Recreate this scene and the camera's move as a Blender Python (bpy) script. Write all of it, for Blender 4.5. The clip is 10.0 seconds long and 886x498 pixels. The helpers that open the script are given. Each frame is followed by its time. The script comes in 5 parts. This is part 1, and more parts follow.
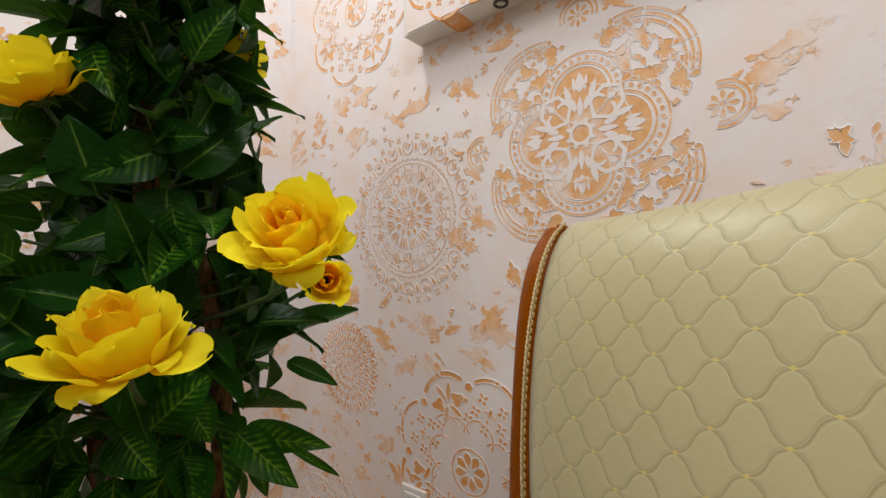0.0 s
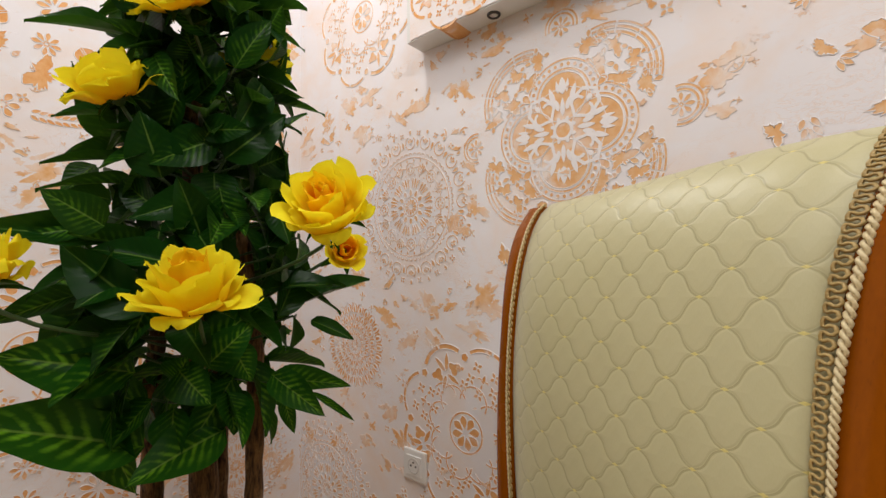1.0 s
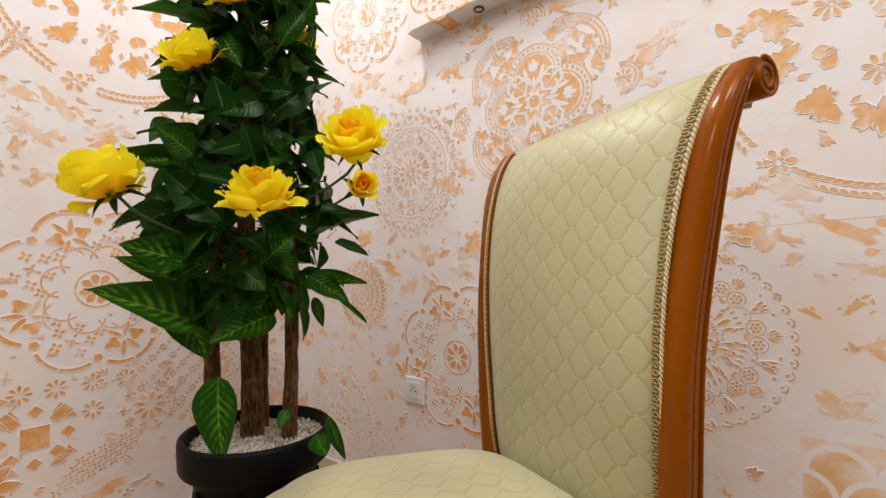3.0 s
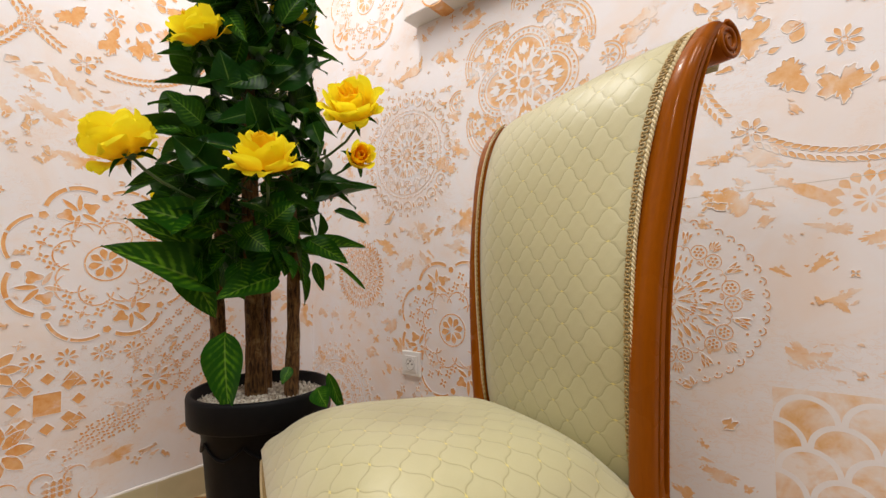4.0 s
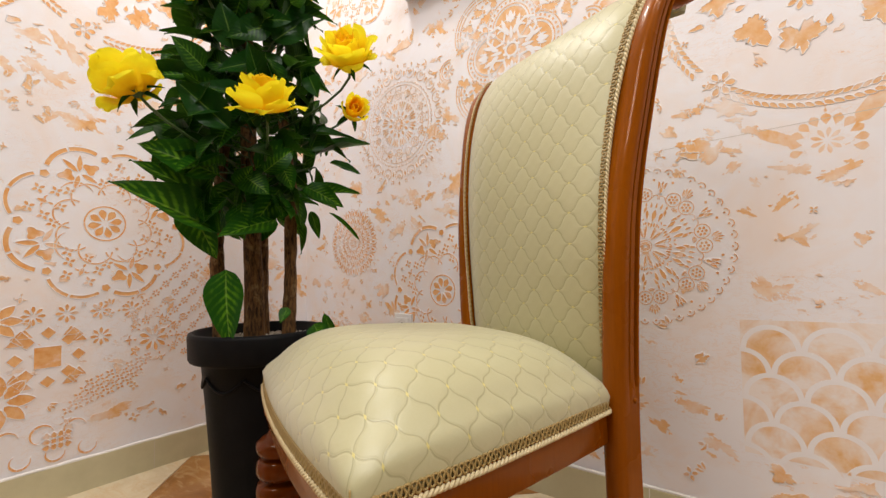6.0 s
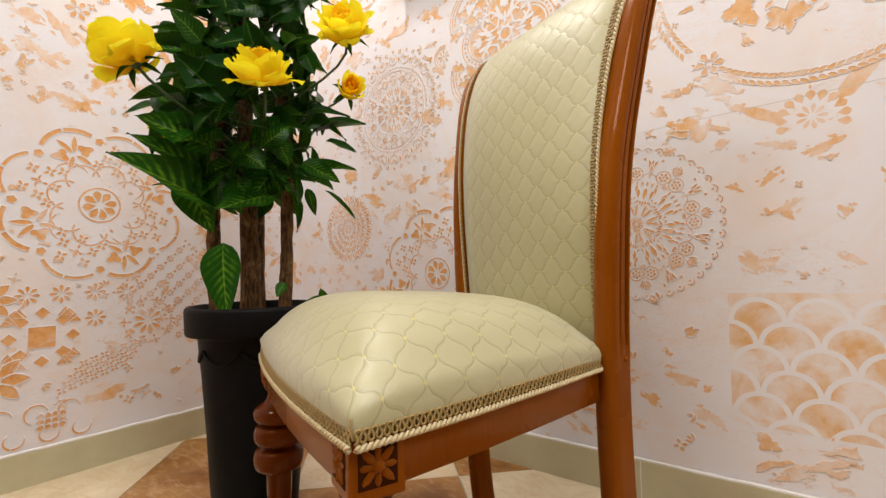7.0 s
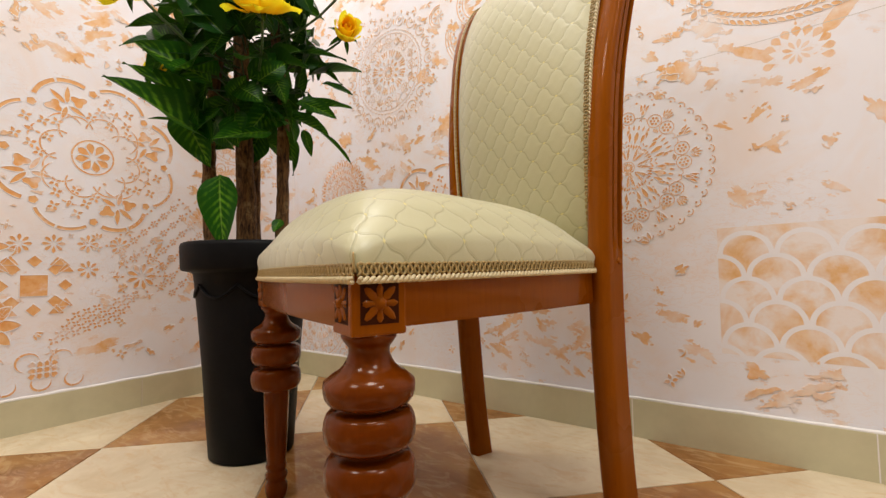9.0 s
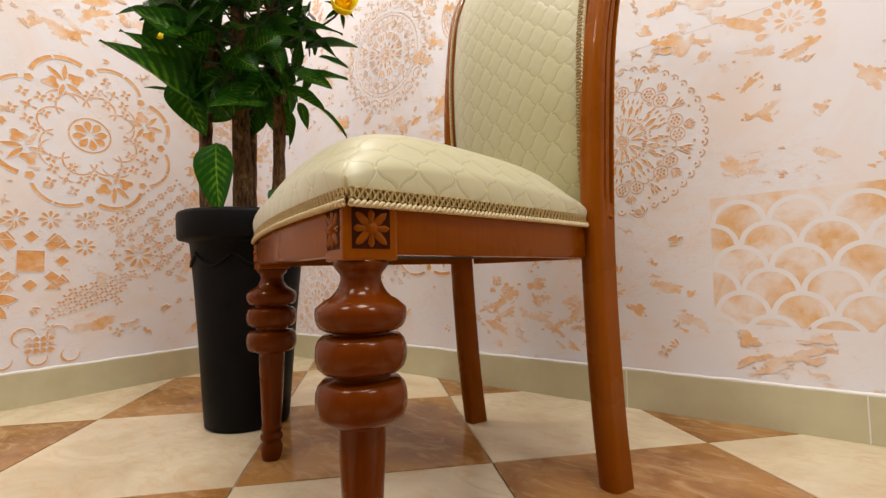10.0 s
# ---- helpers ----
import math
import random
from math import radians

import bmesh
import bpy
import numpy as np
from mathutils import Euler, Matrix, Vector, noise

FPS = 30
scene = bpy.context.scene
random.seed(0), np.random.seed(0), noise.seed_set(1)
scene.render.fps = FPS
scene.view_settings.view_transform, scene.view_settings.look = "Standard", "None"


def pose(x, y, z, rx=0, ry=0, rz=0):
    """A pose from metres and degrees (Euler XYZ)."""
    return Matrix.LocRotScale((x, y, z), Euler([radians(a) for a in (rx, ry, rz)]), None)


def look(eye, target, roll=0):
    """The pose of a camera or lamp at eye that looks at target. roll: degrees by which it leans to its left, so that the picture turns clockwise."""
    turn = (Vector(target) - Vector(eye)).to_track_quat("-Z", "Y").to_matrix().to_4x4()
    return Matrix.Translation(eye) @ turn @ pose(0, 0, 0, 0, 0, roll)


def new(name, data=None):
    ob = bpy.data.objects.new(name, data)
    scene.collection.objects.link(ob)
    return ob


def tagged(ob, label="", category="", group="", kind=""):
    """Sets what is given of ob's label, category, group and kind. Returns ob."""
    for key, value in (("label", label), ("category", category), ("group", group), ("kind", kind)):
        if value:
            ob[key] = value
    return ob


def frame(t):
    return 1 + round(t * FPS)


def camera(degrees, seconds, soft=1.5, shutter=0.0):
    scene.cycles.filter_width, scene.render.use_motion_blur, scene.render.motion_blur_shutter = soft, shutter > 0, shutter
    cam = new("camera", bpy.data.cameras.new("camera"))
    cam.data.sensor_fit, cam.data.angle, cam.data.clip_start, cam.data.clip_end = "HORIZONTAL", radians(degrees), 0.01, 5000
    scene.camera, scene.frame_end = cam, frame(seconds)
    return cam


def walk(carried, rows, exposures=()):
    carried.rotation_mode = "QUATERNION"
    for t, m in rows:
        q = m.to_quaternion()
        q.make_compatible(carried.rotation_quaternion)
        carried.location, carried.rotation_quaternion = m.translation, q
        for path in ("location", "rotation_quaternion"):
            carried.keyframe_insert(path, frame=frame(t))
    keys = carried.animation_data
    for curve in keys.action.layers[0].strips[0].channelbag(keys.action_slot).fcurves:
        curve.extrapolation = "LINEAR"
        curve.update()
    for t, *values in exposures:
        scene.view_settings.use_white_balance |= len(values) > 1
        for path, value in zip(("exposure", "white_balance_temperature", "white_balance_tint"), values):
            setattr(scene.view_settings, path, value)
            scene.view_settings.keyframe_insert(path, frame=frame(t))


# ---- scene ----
cam = camera(90.6, 10.0, soft=1.45)
PATH = [
    (0, (0.03, -0.012, 1.058), (-1.24, 1.531, 1.137), -0.7),
    (0.5, (0.06, -0.052, 1.037), (-1.206, 1.495, 1.118), -0.7),
    (1, (0.105, -0.108, 1.011), (-1.158, 1.441, 1.092), -0.6),
    (1.5, (0.144, -0.157, 0.986), (-1.115, 1.395, 1.064), -0.6),
    (2, (0.184, -0.209, 0.946), (-1.073, 1.345, 1.029), -0.8),
    (2.5, (0.218, -0.246, 0.906), (-1.036, 1.31, 0.991), -0.8),
    (3, (0.253, -0.279, 0.853), (-1.001, 1.277, 0.942), -0.8),
    (4.5, (0.305, -0.322, 0.738), (-0.94, 1.24, 0.829), -1.0),
    (5, (0.315, -0.332, 0.701), (-0.922, 1.237, 0.791), -0.9),
    (5.5, (0.321, -0.343, 0.67), (-0.907, 1.233, 0.763), -1.0),
    (7, (0.328, -0.365, 0.581), (-0.866, 1.237, 0.677), -1.1),
    (7.5, (0.329, -0.368, 0.55), (-0.857, 1.24, 0.646), -1.1),
    (8, (0.327, -0.371, 0.51), (-0.85, 1.243, 0.607), -1.1),
    (8.5, (0.324, -0.373, 0.472), (-0.846, 1.246, 0.573), -1.2),
    (9, (0.322, -0.375, 0.427), (-0.843, 1.248, 0.53), -1.1),
    (9.5, (0.324, -0.375, 0.392), (-0.838, 1.249, 0.498), -1.1),
    (10, (0.329, -0.373, 0.353), (-0.831, 1.253, 0.46), -1.1),
]
walk(cam, [(t, look(eye, target, roll)) for t, eye, target, roll in PATH],
     exposures=[(0, -0.66), (1, -0.54), (2, -0.40), (3, -0.30), (4.5, -0.18), (6, -0.10), (8, -0.07), (10, 0.07)])

# ---- world and light ----
world = bpy.data.worlds.new("room_world")
scene.world = world
world.use_nodes = True
world.node_tree.nodes["Background"].inputs[0].default_value = (0.9, 0.95, 1.0, 1)
world.node_tree.nodes["Background"].inputs[1].default_value = 0.05
scene.view_settings.exposure = 0.0

WALL_X, WALL_Y = -1.37, 0.84          # inner faces of the two walls that meet in the corner
ROOM_X, ROOM_Y, ROOM_Z = 2.3, -2.6, 2.65


def area_lamp(name, size, power, eye, target, color):
    data = bpy.data.lights.new(name, "AREA")
    data.shape, data.size, data.size_y, data.energy, data.color = "RECTANGLE", size[0], size[1], power, color
    ob = new(name, data)
    ob.matrix_world = look(eye, target)
    return ob


# ---- materials ----
class Nodes:
    """A small builder for node materials."""

    def __init__(self, name):
        self.mat = bpy.data.materials.new(name)
        self.mat.use_nodes = True
        self.tree = self.mat.node_tree
        self.bsdf = self.tree.nodes["Principled BSDF"]
        self.coord = None

    def node(self, kind, **sets):
        n = self.tree.nodes.new(kind)
        for key, value in sets.items():
            if key == "operation":
                n.operation = value
            elif key == "blend_type":
                n.blend_type = value
            elif key == "data_type":
                n.data_type = value
            elif key == "feature":
                n.feature = value
            elif key == "wave_profile":
                n.wave_profile = value
        return n

    def link(self, a, b):
        self.tree.links.new(a, b)

    def put(self, socket, value):
        if isinstance(value, (int, float)):
            socket.default_value = value
        elif isinstance(value, tuple):
            socket.default_value = (*value, 1.0) if len(value) == 3 and len(socket.default_value) == 4 else value
        else:
            self.link(value, socket)

    def obj(self):
        if self.coord is None:
            self.coord = self.node("ShaderNodeTexCoord")
        return self.coord.outputs["Object"]

    def uv(self):
        if self.coord is None:
            self.coord = self.node("ShaderNodeTexCoord")
        return self.coord.outputs["UV"]

    def place(self):
        return self.node("ShaderNodeNewGeometry").outputs["Position"]

    def scaled(self, vec, s):
        n = self.node("ShaderNodeMapping")
        self.link(vec, n.inputs[0])
        n.inputs["Scale"].default_value = s
        return n.outputs[0]

    def noise(self, vec, scale, detail=4.0, rough=0.55, distort=0.0):
        n = self.node("ShaderNodeTexNoise")
        self.link(vec, n.inputs["Vector"])
        n.inputs["Scale"].default_value, n.inputs["Detail"].default_value = scale, detail
        n.inputs["Roughness"].default_value, n.inputs["Distortion"].default_value = rough, distort
        return n.outputs["Fac"]

    def math(self, op, a, b=0.0, c=0.0):
        n = self.node("ShaderNodeMath", operation=op)
        for i, v in enumerate((a, b, c)):
            self.put(n.inputs[i], v)
        return n.outputs[0]

    def ramp(self, fac, stops):
        n = self.node("ShaderNodeValToRGB")
        self.link(fac, n.inputs[0])
        els = n.color_ramp.elements
        while len(els) < len(stops):
            els.new(0.5)
        for e, (p, c) in zip(els, stops):
            e.position = p
            e.color = (c, c, c, 1) if isinstance(c, (int, float)) else (*c, 1)
        return n.outputs[0]

    def mix(self, fac, a, b, mode="MIX"):
        n = self.node("ShaderNodeMix", data_type="RGBA", blend_type=mode)
        self.put(n.inputs[0], fac)
        self.put(n.inputs[6], a)
        self.put(n.inputs[7], b)
        return n.outputs[2]

    def random(self):
        return self.node("ShaderNodeObjectInfo").outputs["Random"]

    def split(self, vec):
        n = self.node("ShaderNodeSeparateXYZ")
        self.link(vec, n.inputs[0])
        return n.outputs

    def bump(self, height, strength=0.3, distance=0.01):
        n = self.node("ShaderNodeBump")
        n.inputs["Strength"].default_value, n.inputs["Distance"].default_value = strength, distance
        self.put(n.inputs["Height"], height)
        self.link(n.outputs[0], self.bsdf.inputs["Normal"])

    def done(self, color, rough=0.5, metal=0.0, spec=0.5, coat=0.0, sheen=0.0):
        self.put(self.bsdf.inputs["Base Color"], color)
        self.put(self.bsdf.inputs["Roughness"], rough)
        self.put(self.bsdf.inputs["Metallic"], metal)
        self.put(self.bsdf.inputs["Specular IOR Level"], spec)
        self.put(self.bsdf.inputs["Coat Weight"], coat)
        self.put(self.bsdf.inputs["Coat Roughness"], 0.06)
        self.put(self.bsdf.inputs["Sheen Weight"], sheen)
        return self.mat


def plaster_material():
    n = Nodes("stencilled_plaster")
    p = n.place()
    fine = n.noise(p, 130, 5, 0.6)
    trowel = n.noise(n.scaled(p, (1, 1, 0.6)), 9, 6, 0.62, 0.6)
    soft = n.noise(p, 3.1, 3, 0.5)
    base = n.mix(soft, (0.815, 0.780, 0.805), (0.865, 0.845, 0.87))
    # ragged flakes of rubbed-in ochre wash, dragged along the trowel's sweep
    turn = n.node("ShaderNodeMapping")
    n.link(p, turn.inputs[0])
    turn.inputs["Rotation"].default_value = (0.5, 0.5, 0.0)
    turn.inputs["Scale"].default_value = (1.0, 1.0, 1.9)
    sweep = turn.outputs[0]
    blot = n.noise(sweep, 19, 9, 0.72, 0.2)
    where = n.noise(p, 3.6, 2, 0.5)
    level = n.math("ADD", blot, n.math("MULTIPLY", n.math("SUBTRACT", where, 0.5), 0.42))
    mask = n.ramp(level, [(0.645, 0.0), (0.668, 1.0)])
    rim = n.math("MULTIPLY", n.ramp(level, [(0.615, 0.0), (0.642, 1.0)]), n.math("SUBTRACT", 1.0, mask))
    tint = n.mix(n.ramp(n.noise(p, 24, 5, 0.65), [(0.3, 0.0), (0.7, 1.0)]), (0.80, 0.44, 0.20), (0.85, 0.66, 0.50))
    halo = n.ramp(n.noise(p, 6.5, 4, 0.6, 0.5), [(0.44, 0.0), (0.70, 0.50)])
    col = n.mix(halo, base, (0.86, 0.68, 0.56))
    fade = n.ramp(n.noise(p, 17, 3, 0.5), [(0.38, 0.15), (0.60, 0.9)])
    col = n.mix(n.math("MULTIPLY", mask, fade), col, tint)
    # fine scratches and worn stencil scraps
    curl = n.math("ABSOLUTE", n.math("SUBTRACT", n.noise(sweep, 30, 5, 0.6, 0.8), 0.5))
    some = n.ramp(n.noise(p, 5.3, 3, 0.55), [(0.50, 0.0), (0.62, 1.0)])
    scrap = n.math("MULTIPLY", n.ramp(curl, [(0.008, 1.0), (0.030, 0.0)]), some)
    col = n.mix(n.math("MULTIPLY", scrap, 0.25), col, (0.80, 0.54, 0.36))
    height = n.math("ADD", n.math("MULTIPLY", mask, -0.50), n.math("ADD", n.math("MULTIPLY", trowel, 0.35), n.math("MULTIPLY", fine, 0.14)))
    n.bump(n.math("ADD", height, n.math("ADD", n.math("MULTIPLY", rim, 0.12), n.math("MULTIPLY", scrap, -0.10))), 0.42, 0.0024)
    return n.done(col, 0.62, spec=0.3)


def wash_material(name, deep, pale, keep, soft=0.10):
    """Ochre wash in a stencilled motif, worn to plaster in places."""
    n = Nodes(name)
    p = n.place()
    body = n.noise(p, 45, 4, 0.6)
    wear = n.ramp(n.noise(p, 11, 4, 0.6, 0.4), [(keep - soft, 0.0), (keep + soft, 1.0)])
    col = n.mix(n.ramp(body, [(0.3, 0.0), (0.7, 1.0)]), deep, pale)
    col = n.mix(wear, col, (0.85, 0.77, 0.73))
    n.bump(n.noise(p, 150, 4, 0.6), 0.25, 0.002)
    return n.done(col, 0.6, spec=0.3)


def wood_material(name, dark, light, glow, coat):
    n = Nodes(name)
    p = n.obj()
    grain = n.noise(n.scaled(p, (60, 60, 3.5)), 3.0, 6, 0.62, 0.5)
    pores = n.noise(n.scaled(p, (260, 260, 14)), 2.0, 3, 0.6)
    cloud = n.noise(p, 7, 3, 0.5)
    col = n.mix(n.ramp(grain, [(0.25, 0.42), (0.75, 0.70)]), dark, light)
    col = n.mix(n.math("MULTIPLY", cloud, 0.35), col, glow)
    col = n.mix(n.ramp(pores, [(0.62, 0.0), (0.75, 0.22)]), col, (0.05, 0.009, 0.001))
    n.bump(grain, 0.05, 0.002)
    n.put(n.bsdf.inputs["Specular Tint"], (1.0, 0.55, 0.25))
    return n.done(col, n.ramp(cloud, [(0.3, 0.22), (0.7, 0.32)]), spec=0.12, coat=coat)


def fabric_material(name):
    """Champagne satin with a woven ogee lattice and small gold knots; uv in metres."""
    n = Nodes(name)
    u = n.uv()
    x, y, _ = n.split(u)
    a, b = 0.0615, 0.0525
    sx, sy = n.math("DIVIDE", n.math("SUBTRACT", x, 0.011), a), n.math("DIVIDE", n.math("SUBTRACT", y, 0.042), b)
    p, q = n.math("ADD", sx, sy), n.math("SUBTRACT", sx, sy)
    pw = n.math("ADD", p, n.math("MULTIPLY", n.math("SINE", n.math("MULTIPLY", q, 2 * math.pi)), -0.060))
    qw = n.math("ADD", q, n.math("MULTIPLY", n.math("SINE", n.math("MULTIPLY", p, 2 * math.pi)), -0.060))

    def away(v):
        return n.math("ABSOLUTE", n.math("SUBTRACT", n.math("FRACT", n.math("ADD", v, 0.5)), 0.5))

    dp, dq = away(pw), away(qw)
    near = n.math("MINIMUM", dp, dq)
    far = n.math("MAXIMUM", dp, dq)
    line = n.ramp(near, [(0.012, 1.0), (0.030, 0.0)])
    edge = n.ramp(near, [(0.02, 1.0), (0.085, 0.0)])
    knot = n.ramp(far, [(0.036, 1.0), (0.054, 0.0)])
    twist = n.noise(n.scaled(u, (420, 420, 1)), 1.0, 2, 0.5)
    weave = n.noise(n.scaled(u, (900, 260, 1)), 1.0, 2, 0.5)
    soft = n.noise(u, 9, 3, 0.55)
    base = n.mix(soft, (0.425, 0.388, 0.196), (0.495, 0.458, 0.255))
    base = n.mix(n.math("MULTIPLY", weave, 0.3), base, (0.58, 0.54, 0.36))
    # crease shade painted into the colour: cells fade from a darker hem into plain satin
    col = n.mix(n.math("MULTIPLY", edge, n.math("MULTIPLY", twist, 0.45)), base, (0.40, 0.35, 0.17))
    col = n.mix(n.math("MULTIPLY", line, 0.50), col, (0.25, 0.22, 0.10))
    col = n.mix(n.math("MULTIPLY", knot, 0.50), col, (0.86, 0.72, 0.16))
    puff = n.ramp(near, [(0.0, 0.0), (0.08, 0.62), (0.30, 1.0)])
    n.bump(n.math("ADD", puff, n.math("ADD", n.math("MULTIPLY", weave, 0.05), n.math("MULTIPLY", line, 0.30))), 0.24, 0.003)
    return n.done(col, n.mix(line, (0.43, 0.43, 0.43), (0.34, 0.34, 0.34)), 0.0, spec=0.62, sheen=0.35)


def plain(name, a, b, rough, scale=20.0, spec=0.5, bump=0.0, coat=0.0, metal=0.0):
    n = Nodes(name)
    p = n.obj()
    f = n.noise(p, scale, 5, 0.6)
    if bump:
        n.bump(n.noise(p, scale * 3, 4, 0.6), bump, 0.003)
    return n.done(n.mix(f, a, b), rough, metal, spec, coat)


def tile_material(name, a, b, vein):
    n = Nodes(name)
    p = n.place()
    r = n.random()
    shift = n.node("ShaderNodeCombineXYZ")
    n.link(n.math("MULTIPLY", r, 9.0), shift.inputs[2])
    v = n.node("ShaderNodeVectorMath", operation="ADD")
    n.link(p, v.inputs[0])
    n.link(shift.outputs[0], v.inputs[1])
    q = v.outputs[0]
    cloud = n.noise(q, 5, 6, 0.62, 0.8)
    streak = n.noise(n.scaled(q, (1, 2.4, 1)), 11, 6, 0.65, 1.4)
    col = n.mix(n.ramp(cloud, [(0.32, 0.0), (0.68, 1.0)]), a, b)
    col = n.mix(n.ramp(streak, [(0.50, 0.0), (0.66, 0.55)]), col, vein)
    n.bump(streak, 0.03, 0.002)
    return n.done(col, n.ramp(cloud, [(0.3, 0.10), (0.7, 0.18)]), spec=0.32)


def leaf_material(name, dark, light, vein, least=0.06):
    """Waxy cloth leaf; uv: along and across."""
    n = Nodes(name)
    u, v, _ = n.split(n.uv())
    across = n.math("ABSOLUTE", n.math("SUBTRACT", v, 0.5))
    ribs = n.math("SINE", n.math("MULTIPLY", n.math("SUBTRACT", u, n.math("MULTIPLY", across, 0.45)), 62.0))
    blot = n.noise(n.uv(), 4, 4, 0.65, 0.6)
    pale = n.math("MULTIPLY", n.ramp(n.math("ADD", n.math("MULTIPLY", ribs, 0.15), blot), [(0.48, 0.0), (0.80, 1.0)]), n.ramp(across, [(0.02, 1.0), (0.42, 0.12)]))
    mid = n.ramp(across, [(0.012, 1.0), (0.03, 0.0)])
    col = n.mix(n.math("MULTIPLY", pale, n.ramp(n.random(), [(0.3, least), (1.0, 0.85)])), dark, light)
    col = n.mix(n.math("MULTIPLY", mid, 0.35), col, vein)
    n.bump(n.math("ADD", n.math("MULTIPLY", ribs, 0.2), n.math("MULTIPLY", mid, -1.0)), 0.25, 0.002)
    return thin(n, n.done(col, 0.28, spec=0.09), n.mix(0.6, col, (0.10, 0.26, 0.02)), 0.22)


def bark_material(name):
    """Rough brown bark with upright furrows and paler scuffs."""
    n = Nodes(name)
    p = n.obj()
    furrow = n.noise(n.scaled(p, (1, 1, 0.22)), 170, 5, 0.65, 0.4)
    patch = n.noise(p, 38, 4, 0.6, 0.5)
    col = n.mix(n.ramp(furrow, [(0.36, 0.0), (0.64, 1.0)]), (0.022, 0.009, 0.003), (0.20, 0.098, 0.032))
    col = n.mix(n.ramp(patch, [(0.56, 0.0), (0.68, 0.55)]), col, (0.34, 0.22, 0.10))
    n.bump(furrow, 0.7, 0.004)
    return n.done(col, 0.7, spec=0.25)


def thin(n, mat, col, share):
    """Lets some light through a thin sheet."""
    t = n.node("ShaderNodeBsdfTranslucent")
    n.put(t.inputs[0], col)
    m = n.node("ShaderNodeMixShader")
    m.inputs[0].default_value = share
    n.link(n.bsdf.outputs[0], m.inputs[1])
    n.link(t.outputs[0], m.inputs[2])
    n.link(m.outputs[0], n.tree.nodes["Material Output"].inputs[0])
    return mat


def petal_material(name, core, rim):
    n = Nodes(name)
    u, v, _ = n.split(n.uv())
    f = n.math("ADD", u, n.math("MULTIPLY", n.math("SUBTRACT", n.noise(n.uv(), 5, 4, 0.6), 0.5), 0.5))
    streak = n.noise(n.scaled(n.uv(), (1.5, 26, 1)), 1.0, 3, 0.5)
    col = n.mix(n.ramp(f, [(0.15, 0.0), (0.80, 1.0)]), core, rim)
    col = n.mix(n.math("MULTIPLY", streak, 0.22), col, core)
    n.bump(streak, 0.18, 0.002)
    return thin(n, n.done(col, 0.65, spec=0.15), col, 0.42)


PLASTER = plaster_material()
WASH = wash_material("ochre_wash", (0.74, 0.32, 0.085), (0.82, 0.48, 0.22), 0.66)
WASH_PALE = wash_material("pale_ochre_wash", (0.75, 0.38, 0.14), (0.81, 0.54, 0.31), 0.61)
WASH_RAG = wash_material("ragged_ochre_wash", (0.78, 0.40, 0.14), (0.84, 0.58, 0.36), 0.54, 0.14)
RAISED = plain("raised_plaster_line", (0.82, 0.78, 0.79), (0.87, 0.845, 0.86), 0.62, 30, 0.3, 0.15)
WOOD = wood_material("lacquered_cherry_wood", (0.110, 0.020, 0.0006), (0.290, 0.074, 0.0016), (0.40, 0.116, 0.003), 0.14)
WOOD_RED = wood_material("red_lacquered_turned_wood", (0.034, 0.0045, 0.0002), (0.150, 0.027, 0.0003), (0.24, 0.050, 0.0006), 0.26)
FABRIC = fabric_material("ogee_satin")
BRAID = plain("gold_braid_cord", (0.46, 0.35, 0.16), (0.84, 0.72, 0.46), 0.38, 160, 0.4, 0.3)
BRAID_DARK = plain("brown_braid_loop", (0.24, 0.15, 0.045), (0.52, 0.37, 0.14), 0.45, 160, 0.4, 0.3)
RECESS_SHADE = plain("wood_recess_shade", (0.026, 0.006, 0.0008), (0.060, 0.013, 0.0015), 0.6, 60, 0.08)
BLACK = plain("black_planter_plastic", (0.003, 0.003, 0.0035), (0.009, 0.0085, 0.009), 0.5, 30, 0.09, 0.12)
BARK = bark_material("brown_bark")
STEM = plain("green_stem", (0.02, 0.05, 0.012), (0.05, 0.10, 0.025), 0.5, 50)
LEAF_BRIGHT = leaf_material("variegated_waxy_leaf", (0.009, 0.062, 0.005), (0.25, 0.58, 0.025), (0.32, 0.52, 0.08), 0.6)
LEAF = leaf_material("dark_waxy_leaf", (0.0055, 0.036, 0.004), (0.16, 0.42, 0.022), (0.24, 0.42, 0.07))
PETAL = petal_material("yellow_petal", (0.98, 0.62, 0.008), (1.0, 0.93, 0.030))
PETAL_CORE = petal_material("orange_yellow_petal", (0.95, 0.36, 0.008), (0.98, 0.70, 0.010))
TILE_PALE = tile_material("cream_floor_tile", (0.60, 0.47, 0.30), (0.78, 0.67, 0.47), (0.64, 0.43, 0.24))
TILE_BROWN = tile_material("brown_floor_tile", (0.230, 0.088, 0.020), (0.46, 0.235, 0.075), (0.58, 0.36, 0.17))
GROUT = plain("pale_grout", (0.58, 0.52, 0.44), (0.68, 0.62, 0.53), 0.85, 60)
SKIRT = plain("olive_cream_skirting", (0.50, 0.455, 0.285), (0.66, 0.61, 0.405), 0.3, 14, 0.5)
CAULK = plain("white_caulk", (0.78, 0.74, 0.70), (0.85, 0.81, 0.77), 0.5, 40, 0.4)
WHITE = plain("white_paint", (0.72, 0.71, 0.69), (0.78, 0.77, 0.75), 0.45, 25)
TAUPE = plain("taupe_unseen_wall", (0.20, 0.16, 0.13), (0.26, 0.21, 0.17), 0.6, 8)
PLASTIC = plain("white_plastic", (0.78, 0.78, 0.78), (0.82, 0.82, 0.82), 0.3, 25)
